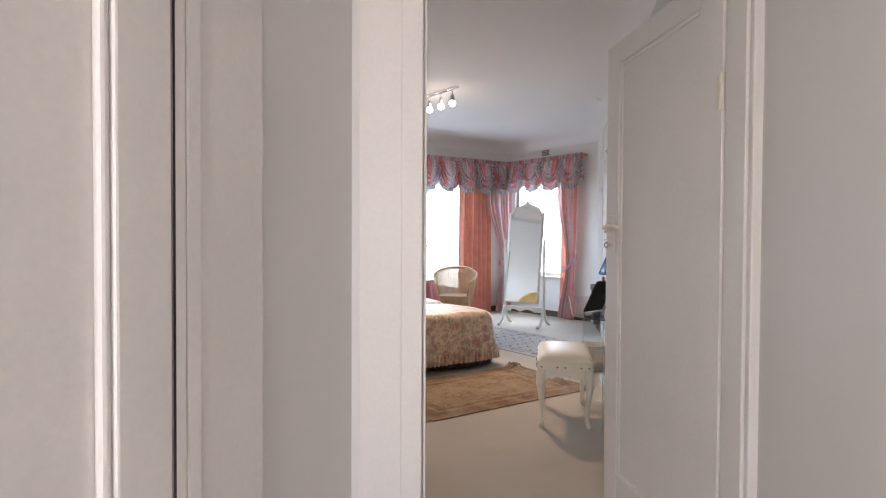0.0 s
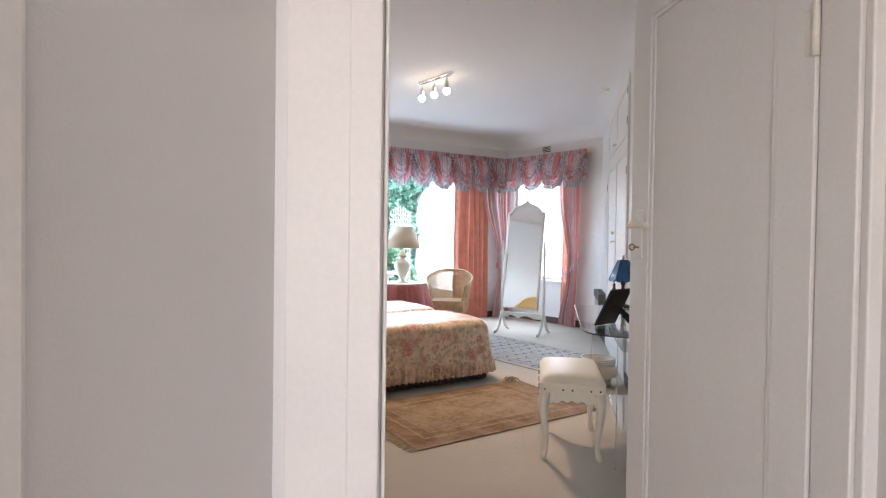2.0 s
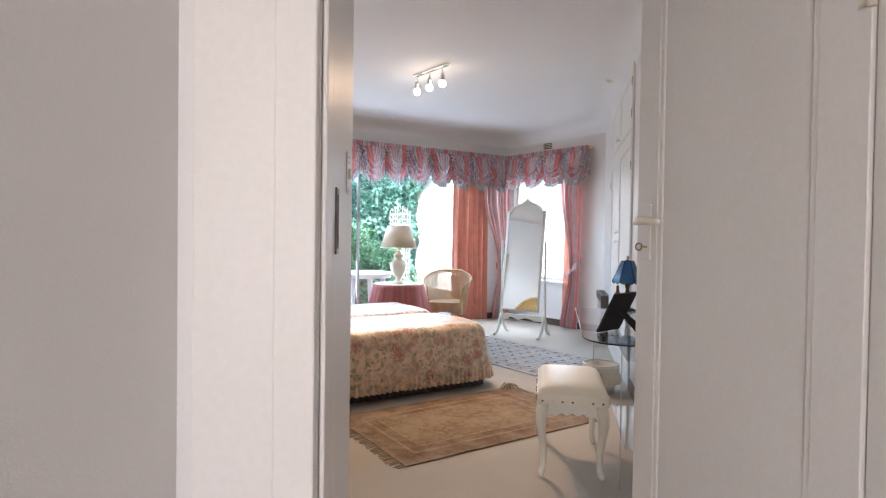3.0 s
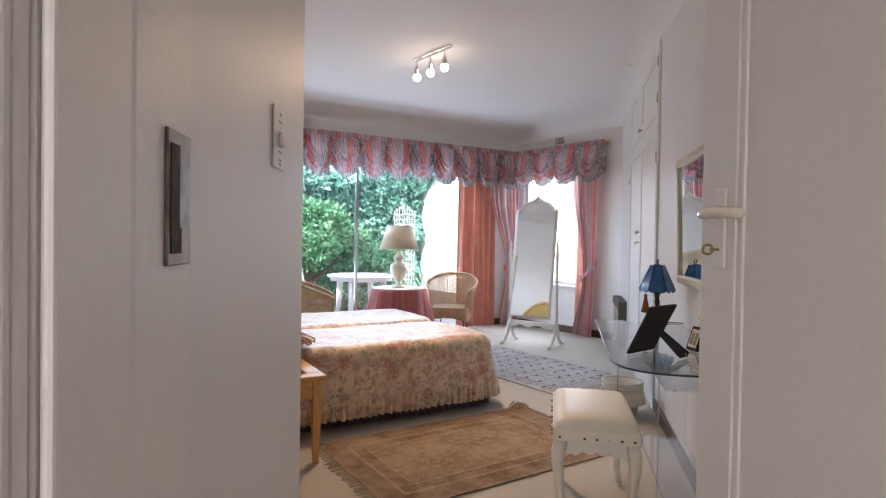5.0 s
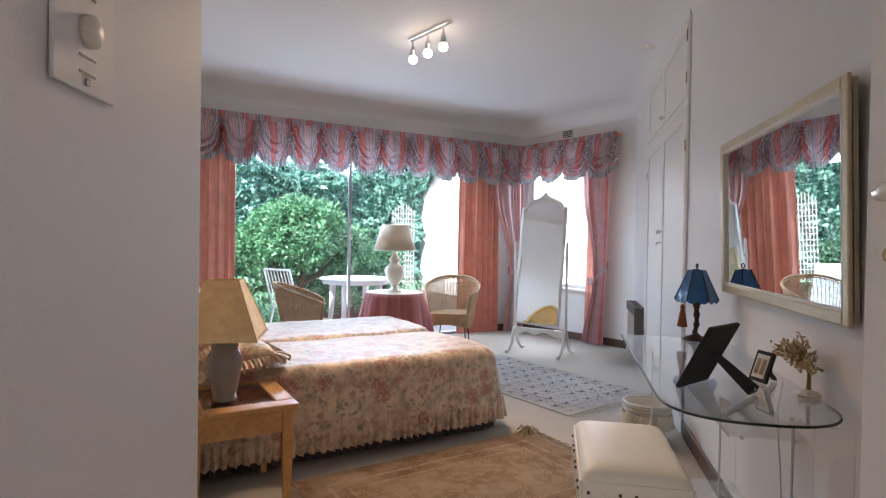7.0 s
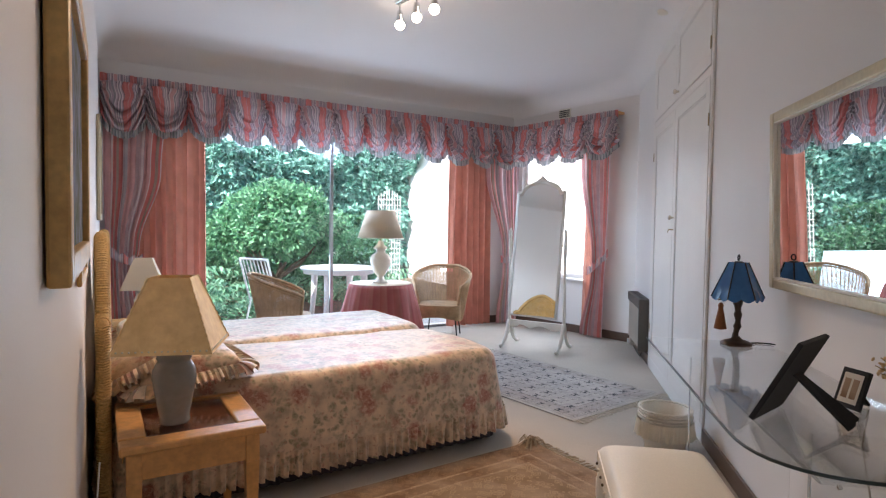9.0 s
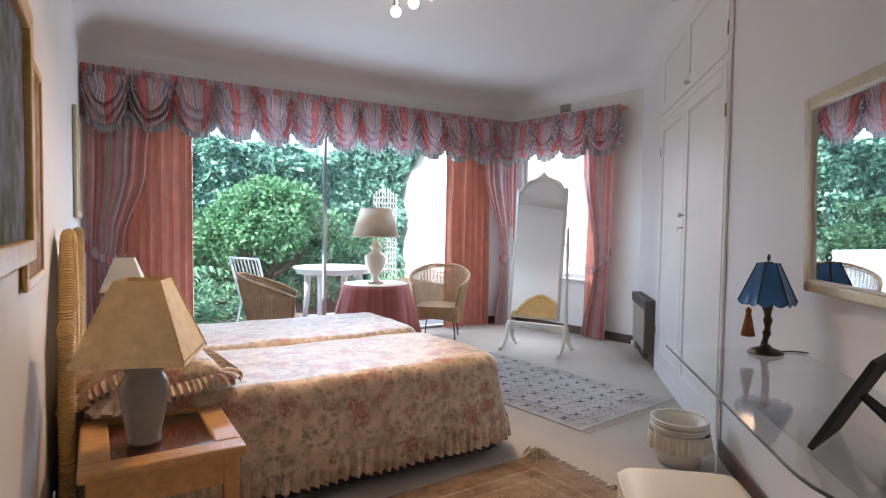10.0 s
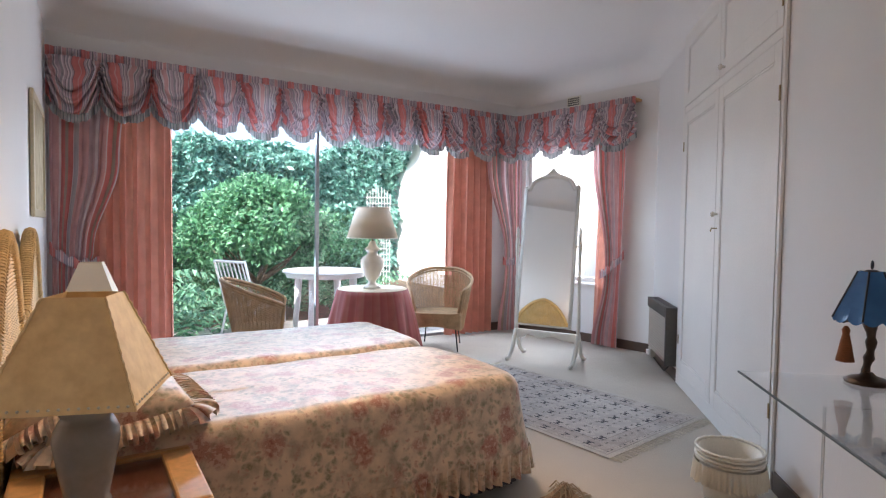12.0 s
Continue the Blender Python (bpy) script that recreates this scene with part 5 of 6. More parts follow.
TANFRINGE = mat("tan_fringe", (0.40, 0.32, 0.22), 0.9, vary=0.2)
FRINGE = mat("cream_fringe", (0.62, 0.57, 0.47), 0.9, vary=0.15)
RUG1 = rug_mat("gold_rug", (0.95, 0.90, 0.84), (0.50, 0.42, 0.36), (1.0, 0.97, 0.92), 0.74, 0.47,
               [(0.0, (0.30, 0.20, 0.12)), (0.02, (0.25, 0.155, 0.085)), (0.12, (0.42, 0.32, 0.22)), (0.135, (0.27, 0.175, 0.10)), (0.20, (0.42, 0.33, 0.225)), (0.215, (0.34, 0.25, 0.155)), (0.31, (0.37, 0.275, 0.175))], 22, (0.42, 0.33, 0.24), 0.75)
RUG2 = rug_mat("pale_rug", (0.92, 0.88, 0.84), (0.40, 0.38, 0.40), (1.0, 0.98, 0.95), 0.5, 0.88,
               [(0.0, (0.52, 0.47, 0.39)), (0.03, (0.24, 0.21, 0.20)), (0.036, (0.50, 0.44, 0.38)), (0.065, (0.26, 0.23, 0.22)), (0.070, (0.46, 0.40, 0.36)), (0.16, (0.28, 0.24, 0.23)), (0.167, (0.54, 0.50, 0.46))], 19, (0.56, 0.52, 0.48), 0.42, (0.03, 0.03, 0.04))
rug("gold_rug", pose(2.735, 3.50, 0, 0, 0, 2.4), 0.74, 0.47, RUG1, "worn golden brown rug with borders and fringe", TANFRINGE, 4, True)
rug("pale_rug", pose(4.30, 5.06, 0, 0, 0, 6.5), 0.50, 0.88, RUG2, "pale grey-beige patterned rug with cream fringe", FRINGE, 6)


# the stool
def stool():
    m = pose(2.832, 2.664, 0, 0, 0, 49)
    t = thing("stool", m, "ivory painted stool with padded cream vinyl seat", "stool")
    a, b = 0.275, 0.17

    def fn(u, v):
        x, y = 2 * u - 1, 2 * v - 1
        return (a * x, b * y, 0.425 + 0.042 * ((1 - abs(x) ** 9) * (1 - abs(y) ** 9)) ** 0.5 + 0.010 * (1 - x * x) * (1 - y * y))

    part("seat", sheet(fn, 36, 26), LEATHER, t, "padded cream vinyl seat", smooth=True)
    for q in ((-a, a, -b - 0.004, -b + 0.004), (-a, a, b - 0.004, b + 0.004), (-a - 0.004, -a + 0.004, -b + 0.005, b - 0.005), (a - 0.004, a + 0.004, -b + 0.005, b - 0.005)):
        part("seat_side", boxed(*q, 0.375, 0.427, 0.002), LEATHER, t)
    part("seat_board", boxed(-a + 0.005, a - 0.005, -b + 0.005, b - 0.005, 0.378, 0.424), IVORY, t)
    for sx, sy, n, along in ((0, -1, 10, a), (0, 1, 10, a), (-1, 0, 7, b), (1, 0, 7, b)):
        for i in range(n):
            s = -1 + 2 * (i + 0.5) / n
            p = (s * along, sy * (b + 0.006), 0.392) if sy else (sx * (a + 0.006), s * along, 0.392)
            bm = bmesh.new()
            made = bmesh.ops.create_icosphere(bm, subdivisions=1, radius=0.006)["verts"]
            bmesh.ops.translate(bm, verts=made, vec=p)
            part("stud", bm, STUD if (i * 7 + n) % 3 else LEATHER, t, "dark brass upholstery stud" if i == 0 else "")

    def apron(long, y, turn):
        def g(u, v):
            s = 2 * u - 1
            x = long * s
            low = 0.374 - 0.05 - 0.035 * abs(s) ** 3 + 0.006 * math.cos(18 * s)
            return turn @ Vector((x, y, 0.374 + (low - 0.374) * v))
        return sheet(g, 40, 4, 0.012)

    one, two = Matrix.Identity(3), Matrix.Rotation(math.pi / 2, 3, "Z")
    for y in (-b + 0.01, b - 0.02):
        part("apron", apron(a - 0.02, y, one), IVORY, t, "carved ivory apron with worn edge")
    for y in (-a + 0.01, a - 0.02):
        part("apron", apron(b - 0.02, y, two), IVORY, t)
    for sx in (-1, 1):
        for sy in (-1, 1):
            d = Vector((sx, sy)).normalized()
            c = Vector((sx * (a - 0.03), sy * (b - 0.03)))
            pts = [(c.x + d.x * o, c.y + d.y * o, z) for o, z in ((0.0, 0.374), (0.014, 0.33), (0.018, 0.28), (0.008, 0.20), (-0.004, 0.12), (-0.004, 0.06), (0.008, 0.025), (0.022, 0.012))]
            part("leg", tubed(pts, [0.028, 0.029, 0.025, 0.019, 0.015, 0.014, 0.017, 0.012], 10), IVORY, t, "chipped ivory cabriole leg", smooth=True)


stool()


# waste basket
def basket():
    t = thing("waste_basket", pose(4.03, 3.575, 0), "small round white cane basket with fringed skirt", "basket")
    part("body", lathed([(0.10, 0.0), (0.115, 0.10), (0.128, 0.22), (0.122, 0.22), (0.11, 0.10), (0.095, 0.012), (0.0, 0.012)], 36), IVORY, t, smooth=True)
    bm = bmesh.new()
    for k in range(4):
        tube(bm, [((0.132 + 0.004 * (k % 2)) * math.cos(a), (0.132 + 0.004 * (k % 2)) * math.sin(a), 0.175 + 0.016 * k + 0.003 * (i % 2)) for i, a in enumerate([2 * math.pi * j / 40 for j in range(40)])], 0.007, 5, True)
    part("rim", bm, IVORY, t, "woven white rim", smooth=True)
    edge = [(Vector((0.130 * math.cos(a), 0.130 * math.sin(a), 0.155)), math.cos(a), math.sin(a)) for a in [2 * math.pi * j / 40 for j in range(40)]]
    part("fringe", ruffle(edge, 0.085, 44, 0.012, 0.014), LEATHER, t, "cream thread fringe", smooth=True)


basket()

# built-in cupboard in the slanting wall; x along the wall, y into the room


def cupboard():
    t = thing("cupboard", DIAG_M, "built-in white gloss cupboard with panelled doors", "cupboard")
    s0, s1, mid = 5.495, 7.31, 6.43
    for x0, x1, z0, z1 in ((s0, s0 + 0.028, 0, 2.64), (s1 - 0.06, s1, 0, 2.64), (s0 + 0.030, s1 - 0.062, 2.585, 2.64), (s0 + 0.030, s1 - 0.062, 2.045, 2.095), (s0 + 0.030, s1 - 0.062, 0.0, 0.095)):
        part("face_frame", boxed(x0, x1, 0.002, 0.016, z0, z1, 0.002), GLOSS, t)

    def leaf(x0, x1, z0, z1, knob=None, hinge=None, edge=0.085):
        d = part("door", boxed(x0 + 0.003, x1 - 0.003, 0.002, 0.012, z0 + 0.003, z1 - 0.003, 0.001), GLOSS, t)
        e = edge
        for q in ((x0 + 0.003, x0 + e, z0 + 0.003, z1 - 0.003), (x1 - e, x1 - 0.003, z0 + 0.003, z1 - 0.003), (x0 + e + 0.001, x1 - e - 0.001, z1 - e, z1 - 0.003), (x0 + e + 0.001, x1 - e - 0.001, z0 + 0.003, z0 + e + 0.02)):
            part("stile", boxed(q[0], q[1], 0.0125, 0.019, q[2], q[3], 0.002), GLOSS, d)
        for q in ((x0 + e + 0.001, x0 + e + 0.014, z0 + e + 0.021, z1 - e - 0.001), (x1 - e - 0.014, x1 - e - 0.001, z0 + e + 0.021, z1 - e - 0.001), (x0 + e + 0.015, x1 - e - 0.015, z1 - e - 0.014, z1 - e - 0.001), (x0 + e + 0.015, x1 - e - 0.015, z0 + e + 0.021, z0 + e + 0.034)):
            part("moulding", boxed(q[0], q[1], 0.0125, 0.017, q[2], q[3], 0.003), GLOSS, d)
        if knob:
            bm = lathed([(0.006, 0), (0.007, 0.014), (0.016, 0.022), (0.017, 0.03), (0.010, 0.037), (0.001, 0.039)], 18)
            bmesh.ops.rotate(bm, verts=bm.verts, matrix=Matrix.Rotation(-math.pi / 2, 3, "X"))
            bmesh.ops.translate(bm, verts=bm.verts, vec=(knob[0], 0.0192, knob[1]))
            part("knob", bm, CREAM, d, "round cream knob", smooth=True)
        if hinge:
            for z in hinge[1:]:
                part("hinge", boxed(hinge[0] - 0.008, hinge[0] + 0.008, 0.0192, 0.024, z - 0.035, z + 0.035, 0.002), BRASS, d, "small dark hinge")
        return d

    d = leaf(s0 + 0.029, mid, 0.096, 2.044, (mid - 0.04, 1.275), (s0 + 0.034, 0.35, 1.80))
    part("key", tubed([(mid - 0.04, 0.0192, 1.19), (mid - 0.04, 0.05, 1.19), (mid - 0.04, 0.055, 1.17)], 0.004, 6), BRASS, d, "small key in the lock")
    leaf(mid, s1 - 0.061, 0.096, 2.044, None, (s1 - 0.066, 0.35, 1.80))
    leaf(s0 + 0.029, mid, 2.096, 2.584, (mid - 0.10, 2.14), (s0 + 0.034, 2.22, 2.48), 0.07)
    leaf(mid, s1 - 0.061, 2.096, 2.584, None, None, 0.07)


cupboard()


def wall_heater():
    t = thing("wall_heater", DIAG_M, "slim wall heater with beige front and dark brown casing", "heater")
    s0, s1, z0, z1 = 7.345, 8.06, 0.13, 0.575
    part("casing", boxed(s0, s1, 0.002, 0.085, z0, z1 - 0.086, 0.006), HEATPALE, t, "beige metal front")
    part("top_grille", boxed(s0, s1, 0.002, 0.10, z1 - 0.085, z1, 0.006), HEATDARK, t, "dark brown top")
    part("end_cap", boxed(s0 - 0.035, s0 - 0.001, 0.002, 0.10, z0 - 0.01, z1, 0.006), HEATDARK, t, "dark brown end cap")
    for k in range(15):
        z = z0 + 0.03 + k * 0.022
        part("louvre", boxed(s0 + 0.02, s1 - 0.02, 0.0855, 0.088, z, z + 0.012, 0.001), HEATPALE, t)
    for k in range(12):
        x = s0 + 0.04 + k * 0.055
        part("slot", boxed(x, x + 0.034, 0.03, 0.07, z1 + 0.0002, z1 + 0.0012), IRON, t)
    c = thing("cable", DIAG_M, "dark flex running along the skirting to the heater", "cable")
    part("flex", tubed([(7.40, 0.03, 0.17), (7.42, 0.045, 0.10), (7.50, 0.05, 0.05), (7.62, 0.035, 0.012), (7.9, 0.03, 0.010), (8.10, 0.03, 0.02)], 0.005, 6), IRON, c, smooth=True)
    b = thing("socket_box", DIAG_M, "small grey surface socket box on the skirting", "socket")
    part("box", boxed(8.08, 8.19, 0.018, 0.06, 0.02, 0.10, 0.005), HEATPALE, b)
    part("plug", boxed(8.11, 8.16, 0.0605, 0.085, 0.035, 0.08, 0.006), WHITEPLASTIC, b)


wall_heater()


def wall_mirror():
    m = DIAG_M @ pose(3.365, 0.003, 0.978, -1.7, 0, 1.2) @ pose(-3.365, 0, -0.985)
    t = thing("wall_mirror", m, "rectangular wall mirror in a pale gold frame", "mirror")
    s0, s1, z0, z1, w = 3.355, 4.465, 0.985, 1.625, 0.036
    part("backing", boxed(s0 + 0.01, s1 - 0.01, 0.002, 0.014, z0 + 0.01, z1 - 0.01), PALE_GILT, t)
    part("glass", boxed(s0 + w - 0.004, s1 - w + 0.004, 0.0145, 0.0185, z0 + w - 0.004, z1 - w + 0.004), MIRROR, t)
    for q in ((s0, s0 + w, z0, z1), (s1 - w, s1, z0, z1), (s0 + w + 0.0005, s1 - w - 0.0005, z1 - w, z1), (s0 + w + 0.0005, s1 - w - 0.0005, z0, z0 + w)):
        part("frame_rail", boxed(q[0], q[1], 0.0186, 0.031, q[2], q[3], 0.006), PALE_GILT, t)
    for q in ((s0 + w, s0 + w + 0.006, z0 + w, z1 - w), (s1 - w - 0.006, s1 - w, z0 + w, z1 - w), (s0 + w + 0.007, s1 - w - 0.007, z1 - w - 0.006, z1 - w), (s0 + w + 0.007, s1 - w - 0.007, z0 + w, z0 + w + 0.006)):
        part("slip", boxed(q[0], q[1], 0.019, 0.030, q[2], q[3], 0.001), IVORY, t, "thin cream inner slip")


wall_mirror()


# glass dressing table and the things on it
TOP = 0.745


def dressing_table():
    t = thing("dressing_table", DIAG_M, "glass dressing table with rounded end on clear acrylic supports", "dressing table")
    s0, s1, d0, d1 = 3.28, 4.60, 0.012, 0.462
    pts = [(s1, d0), (s1, d1)]
    for i in range(21):
        a = math.pi / 2 + math.pi * i / 20
        pts.append((s0 + 0.235 + 0.235 * math.copysign(abs(math.cos(a)) ** 0.75, math.cos(a)), (d0 + d1) / 2 + (d1 - d0) / 2 * math.copysign(abs(math.sin(a)) ** 0.8, math.sin(a))))
    part("glass_top", prism(pts, TOP - 0.008, TOP), TABLEGLASS, t, "clear glass top")
    rim = [(x, y, TOP - 0.004) for x, y in pts[1:]]
    part("glass_edge", tubed(rim, 0.0036, 6), GLASSEDGE, t, "dark green polished edge", smooth=True)
    for s, d in ((3.31, 0.165), (3.54, 0.275), (4.28, 0.36)):
        part("support", boxed(s, s + 0.012, 0.03, d, 0.004, TOP - 0.0085, 0.002), ACRYLIC, t, "clear acrylic upright")
        part("support_edge", boxed(s, s + 0.012, d + 0.0005, d + 0.0035, 0.004, TOP - 0.0085, 0.0005), edge_acrylic, t)
    for z in (0.20, 0.62):
        part("shelf", boxed(3.553, 4.279, 0.04, 0.25, z, z + 0.008, 0.002), ACRYLIC, t, "clear acrylic shelf")
        part("shelf_edge", boxed(3.553, 4.279, 0.2505, 0.253, z, z + 0.008, 0.0005), edge_acrylic, t)
        for s in (3.539, 4.2925):
            for d in (0.08, 0.22):
                bm = lathed([(0.006, 0.0), (0.006, 0.003), (0.003, 0.005)], 10)
                bmesh.ops.rotate(bm, verts=bm.verts, matrix=Matrix.Rotation(math.pi / 2 * (-1 if s < 4 else 1), 3, "Y"))
                bmesh.ops.translate(bm, verts=bm.verts, vec=(s, d, z + 0.004))
                part("bolt", bm, CHROME, t, "small chrome bolt head")
    c = thing("cable", DIAG_M, "thin flex hanging below the glass dressing table", "cable")
    part("flex", tubed([(3.86, 0.008, TOP - 0.02), (3.84, 0.03, 0.62), (3.74, 0.05, 0.48), (3.72, 0.05, 0.36), (3.66, 0.03, 0.20), (3.60, 0.03, 0.012)], 0.0024, 6), HEATPALE, c, smooth=True)


edge_acrylic = mat("frosted_acrylic_edge", (0.72, 0.74, 0.74), 0.25, vary=0.05, bump=0.0, Transmission_Weight=0.4)
dressing_table()


def stained_lamp():
    t = thing("table_lamp", pose(3.53, 2.895, TOP + 0.001, 0, 0, 10) @ Matrix.Scale(1.07, 4), "small blue stained-glass lamp on the dressing table", "table lamp")
    part("foot", lathed([(0.052, 0), (0.054, 0.006), (0.04, 0.014), (0.02, 0.02), (0.011, 0.03)], 28), BRONZE, t, "dark bronze foot", smooth=True)
    pts = arc(lambda s: (0.008 * math.sin(7 * s), 0.006 * math.cos(5 * s), 0.02 + 0.15 * s), 14)
    part("stem", tubed(pts, [0.010, 0.011, 0.009, 0.010, 0.014, 0.010, 0.009, 0.012, 0.014, 0.010, 0.011, 0.015, 0.018, 0.012], 10), BRONZE, t, "bronze stem like a twisted trunk", smooth=True)
    r0, r1, z0, z1 = 0.087, 0.032, 0.172, 0.298
    sh = part("shade", lathed([(0.012, 0.292), (0.02, 0.296), (0.012, 0.302)], 12), LEAD, t)
    for i in range(6):
        a0, a1 = math.pi / 3 * i, math.pi / 3 * (i + 1)

        def fn(u, v, a0=a0, a1=a1):
            p0, p1 = Vector((math.cos(a0), math.sin(a0))), Vector((math.cos(a1), math.sin(a1)))
            q = p0.lerp(p1, u) * (r1 + (r0 - r1) * v)
            z = z1 + (z0 - z1) * v - (0.012 * abs(math.sin(2 * math.pi * u)) * max(0, v - 0.8) / 0.2)
            return (q.x, q.y, z)

        part("pane", sheet(fn, 12, 8, 0.002), BLUEGLASS, sh, "blue glass pane")
        part("came", tubed([(r1 * math.cos(a0), r1 * math.sin(a0), z1), (r0 * math.cos(a0), r0 * math.sin(a0), z0)], 0.0026, 6), LEAD, sh)
    part("finial", tubed([(0.008 * math.cos(a), 0, 0.315 + 0.010 * math.sin(a)) for a in [2 * math.pi * i / 12 for i in range(12)]], 0.0025, 6, True), LEAD, t, "small ring on top")
    part("tassel", lathed([(0.004, 0.15), (0.010, 0.14), (0.008, 0.128), (0.012, 0.11), (0.022, 0.055), (0.0, 0.05)], 14, (-0.028, 0.046, 0)), TASSEL, t, "brown silk tassel", smooth=True)
    part("leaf", tubed([(-0.005, 0, 0.165), (-0.022, 0.03, 0.172), (-0.03, 0.055, 0.158)], [0.004, 0.008, 0.002], 6), BRONZE, t)
    c = thing("cable", pose(3.53, 2.895, TOP + 0.004), "thin dark lamp flex curling over the glass", "cable")
    part("flex", tubed([(0.05, -0.02, 0), (0.09, -0.03, 0), (0.12, -0.06, 0), (0.12, -0.12, 0), (0.07, -0.17, 0.0), (0.03, -0.21, 0), (-0.03, -0.27, 0.001)], 0.003, 6), IRON, c, smooth=True)


def photo_frame(m, w, h, lean, label, leg, shown=False, face=BLACK):
    """Back of a standing frame; x along its foot, it leans to -y, where the strut stands."""
    t = thing("photo_frame", m, label, "photo frame", "standing photo frames")
    tip = Matrix.Rotation(radians(lean), 4, "X")
    part("back_board", boxed(0, w, 0.0, 0.012, 0.0, h, 0.002, tip), face, t)
    a = tip @ Vector((w * 0.52, -0.001, h * 0.55))
    foot = Vector((w * 0.62, leg, 0.003))
    d = (foot - a)
    bm = bmesh.new()
    half = w * 0.17
    vs = [bm.verts.new(p) for p in (a + Vector((-half * 0.6, 0, 0)), a + Vector((half * 0.6, 0, 0)), foot + Vector((half * 1.1, 0, 0.012)), foot + Vector((half * 0.7, 0, 0)), foot + Vector((-half, 0, 0)))]
    bm.faces.new(vs)
    bmesh.ops.recalc_face_normals(bm, faces=bm.faces)
    bmesh.ops.solidify(bm, geom=bm.faces[:], thickness=0.006)
    part("strut", bm, face, t)
    if shown:
        part("mount", boxed(0.010, w - 0.010, 0.0122, 0.0134, 0.012, h - 0.012, 0.0003, tip), IVORY, t, "pale mount")
        for x0 in (0.016, w / 2 + 0.003):
            part("print", boxed(x0, x0 + w / 2 - 0.019, 0.0136, 0.0142, 0.024, h - 0.026, 0.0002, tip), PAINT2, t, "dark little print")
    if w > 0.1:
        part("stud", boxed(foot.x - 0.006, foot.x + 0.006, leg - 0.008, leg - 0.0062, 0.012, 0.02, 0.001, None), CHROME, t)


def bead_tree():
    t = thing("bead_tree", pose(2.975, 2.125, TOP + 0.001), "little wire tree with golden bead leaves", "ornament")
    rnd = random.Random(3)
    part("rock", lathed([(0.03, 0), (0.034, 0.008), (0.026, 0.016), (0.008, 0.022)], 9), IVORY, t, "pale stone foot")
    tr, lv = bmesh.new(), bmesh.new()
    tube(tr, [(0, 0, 0.015), (0.006, 0.003, 0.04), (0.001, 0, 0.075)], [0.007, 0.006, 0.005], 7)
    for i in range(40):
        a, e = rnd.uniform(0, 6.28), rnd.uniform(0.2, 1.4)
        n = rnd.uniform(0.06, 0.125)
        d = Vector((math.cos(a) * math.cos(e), math.sin(a) * math.cos(e), math.sin(e)))
        d.xy -= NG * min(0.0, 1.8 * d.xy.dot(NG))
        p0 = Vector((0.001, 0, 0.072))
        pts = [p0, p0 + d * n * 0.5 + Vector((0, 0, 0.008)), p0 + d * n]
        tube(tr, pts, 0.0013, 4)
        for k in range(7):
            c = pts[1].lerp(pts[2], k / 6) + Vector([rnd.uniform(-0.012, 0.012) for _ in range(3)])
            made = bmesh.ops.create_icosphere(lv, subdivisions=1, radius=0.0055)["verts"]
            bmesh.ops.scale(lv, verts=made, vec=(1.2, 1.0, 0.6))
            bmesh.ops.rotate(lv, verts=made, matrix=Euler((rnd.uniform(0, 3), rnd.uniform(0, 3), 0)).to_matrix())
            bmesh.ops.translate(lv, verts=made, vec=c)
    part("branches", tr, BRASS, t)
    part("leaves", lv, LEAF_GOLD, t, "golden bead leaves")


stained_lamp()
photo_frame(pose(2.715, 2.362, TOP + 0.001, 0, 0, 9), 0.185, 0.215, 27, "large black photo frame seen from behind with its strut", -0.165)
photo_frame(pose(3.005, 2.261, TOP + 0.001, 0, 0, 72), 0.07, 0.10, 20, "small black photo frame with pale mount on the glass", -0.06, True)
bead_tree()
note = thing("note_card", pose(3.07, 2.10, TOP + 0.001, 0, 0, 40), "small folded cream card on the glass", "card")
part("card", boxed(-0.03, 0.03, -0.02, 0.02, 0, 0.03, 0.002, Matrix.Rotation(radians(12), 4, "Y")), IVORY, note)

# ceiling and wall fittings


def spot_bar():
    d = Vector((-0.065, 0.455, 0))
    m = pose(3.243, 4.968, H - 0.001, 0, 0, math.degrees(math.atan2(d.y, d.x)))
    t = thing("spotlight_bar", m, "ceiling bar with three lit globe spotlights", "ceiling light")
    part("bar", boxed(-0.25, 0.25, -0.022, 0.022, -0.024, 0.0, 0.005), CHROME, t, "slim chrome bar")
    for x in (-0.17, 0.02, 0.215):
        lean = Vector((0.045, -0.035, -0.14))
        top = Vector((x, 0, -0.024))
        a = part("arm", tubed([top, top + lean * 0.5], 0.006, 8), CHROME, t)
        part("holder", tubed([top + lean * 0.30, top + lean * 0.45, top + lean * 0.72], [0.016, 0.021, 0.024], 16), CHROME, a)
        bm = bmesh.new()
        made = bmesh.ops.create_uvsphere(bm, u_segments=20, v_segments=12, radius=0.034)["verts"]
        bmesh.ops.translate(bm, verts=made, vec=top + lean * 0.93)
        part("bulb", bm, BULB, a, "glowing warm globe bulb", smooth=True)


spot_bar()
det = thing("motion_sensor", pose(4.86, 4.30, H - 0.001), "small round cream detector on the ceiling", "detector")
part("base", lathed([(0.045, 0.0), (0.045, -0.012), (0.036, -0.03), (0.02, -0.036), (0.0, -0.036)], 24), IVORY, det, smooth=True)

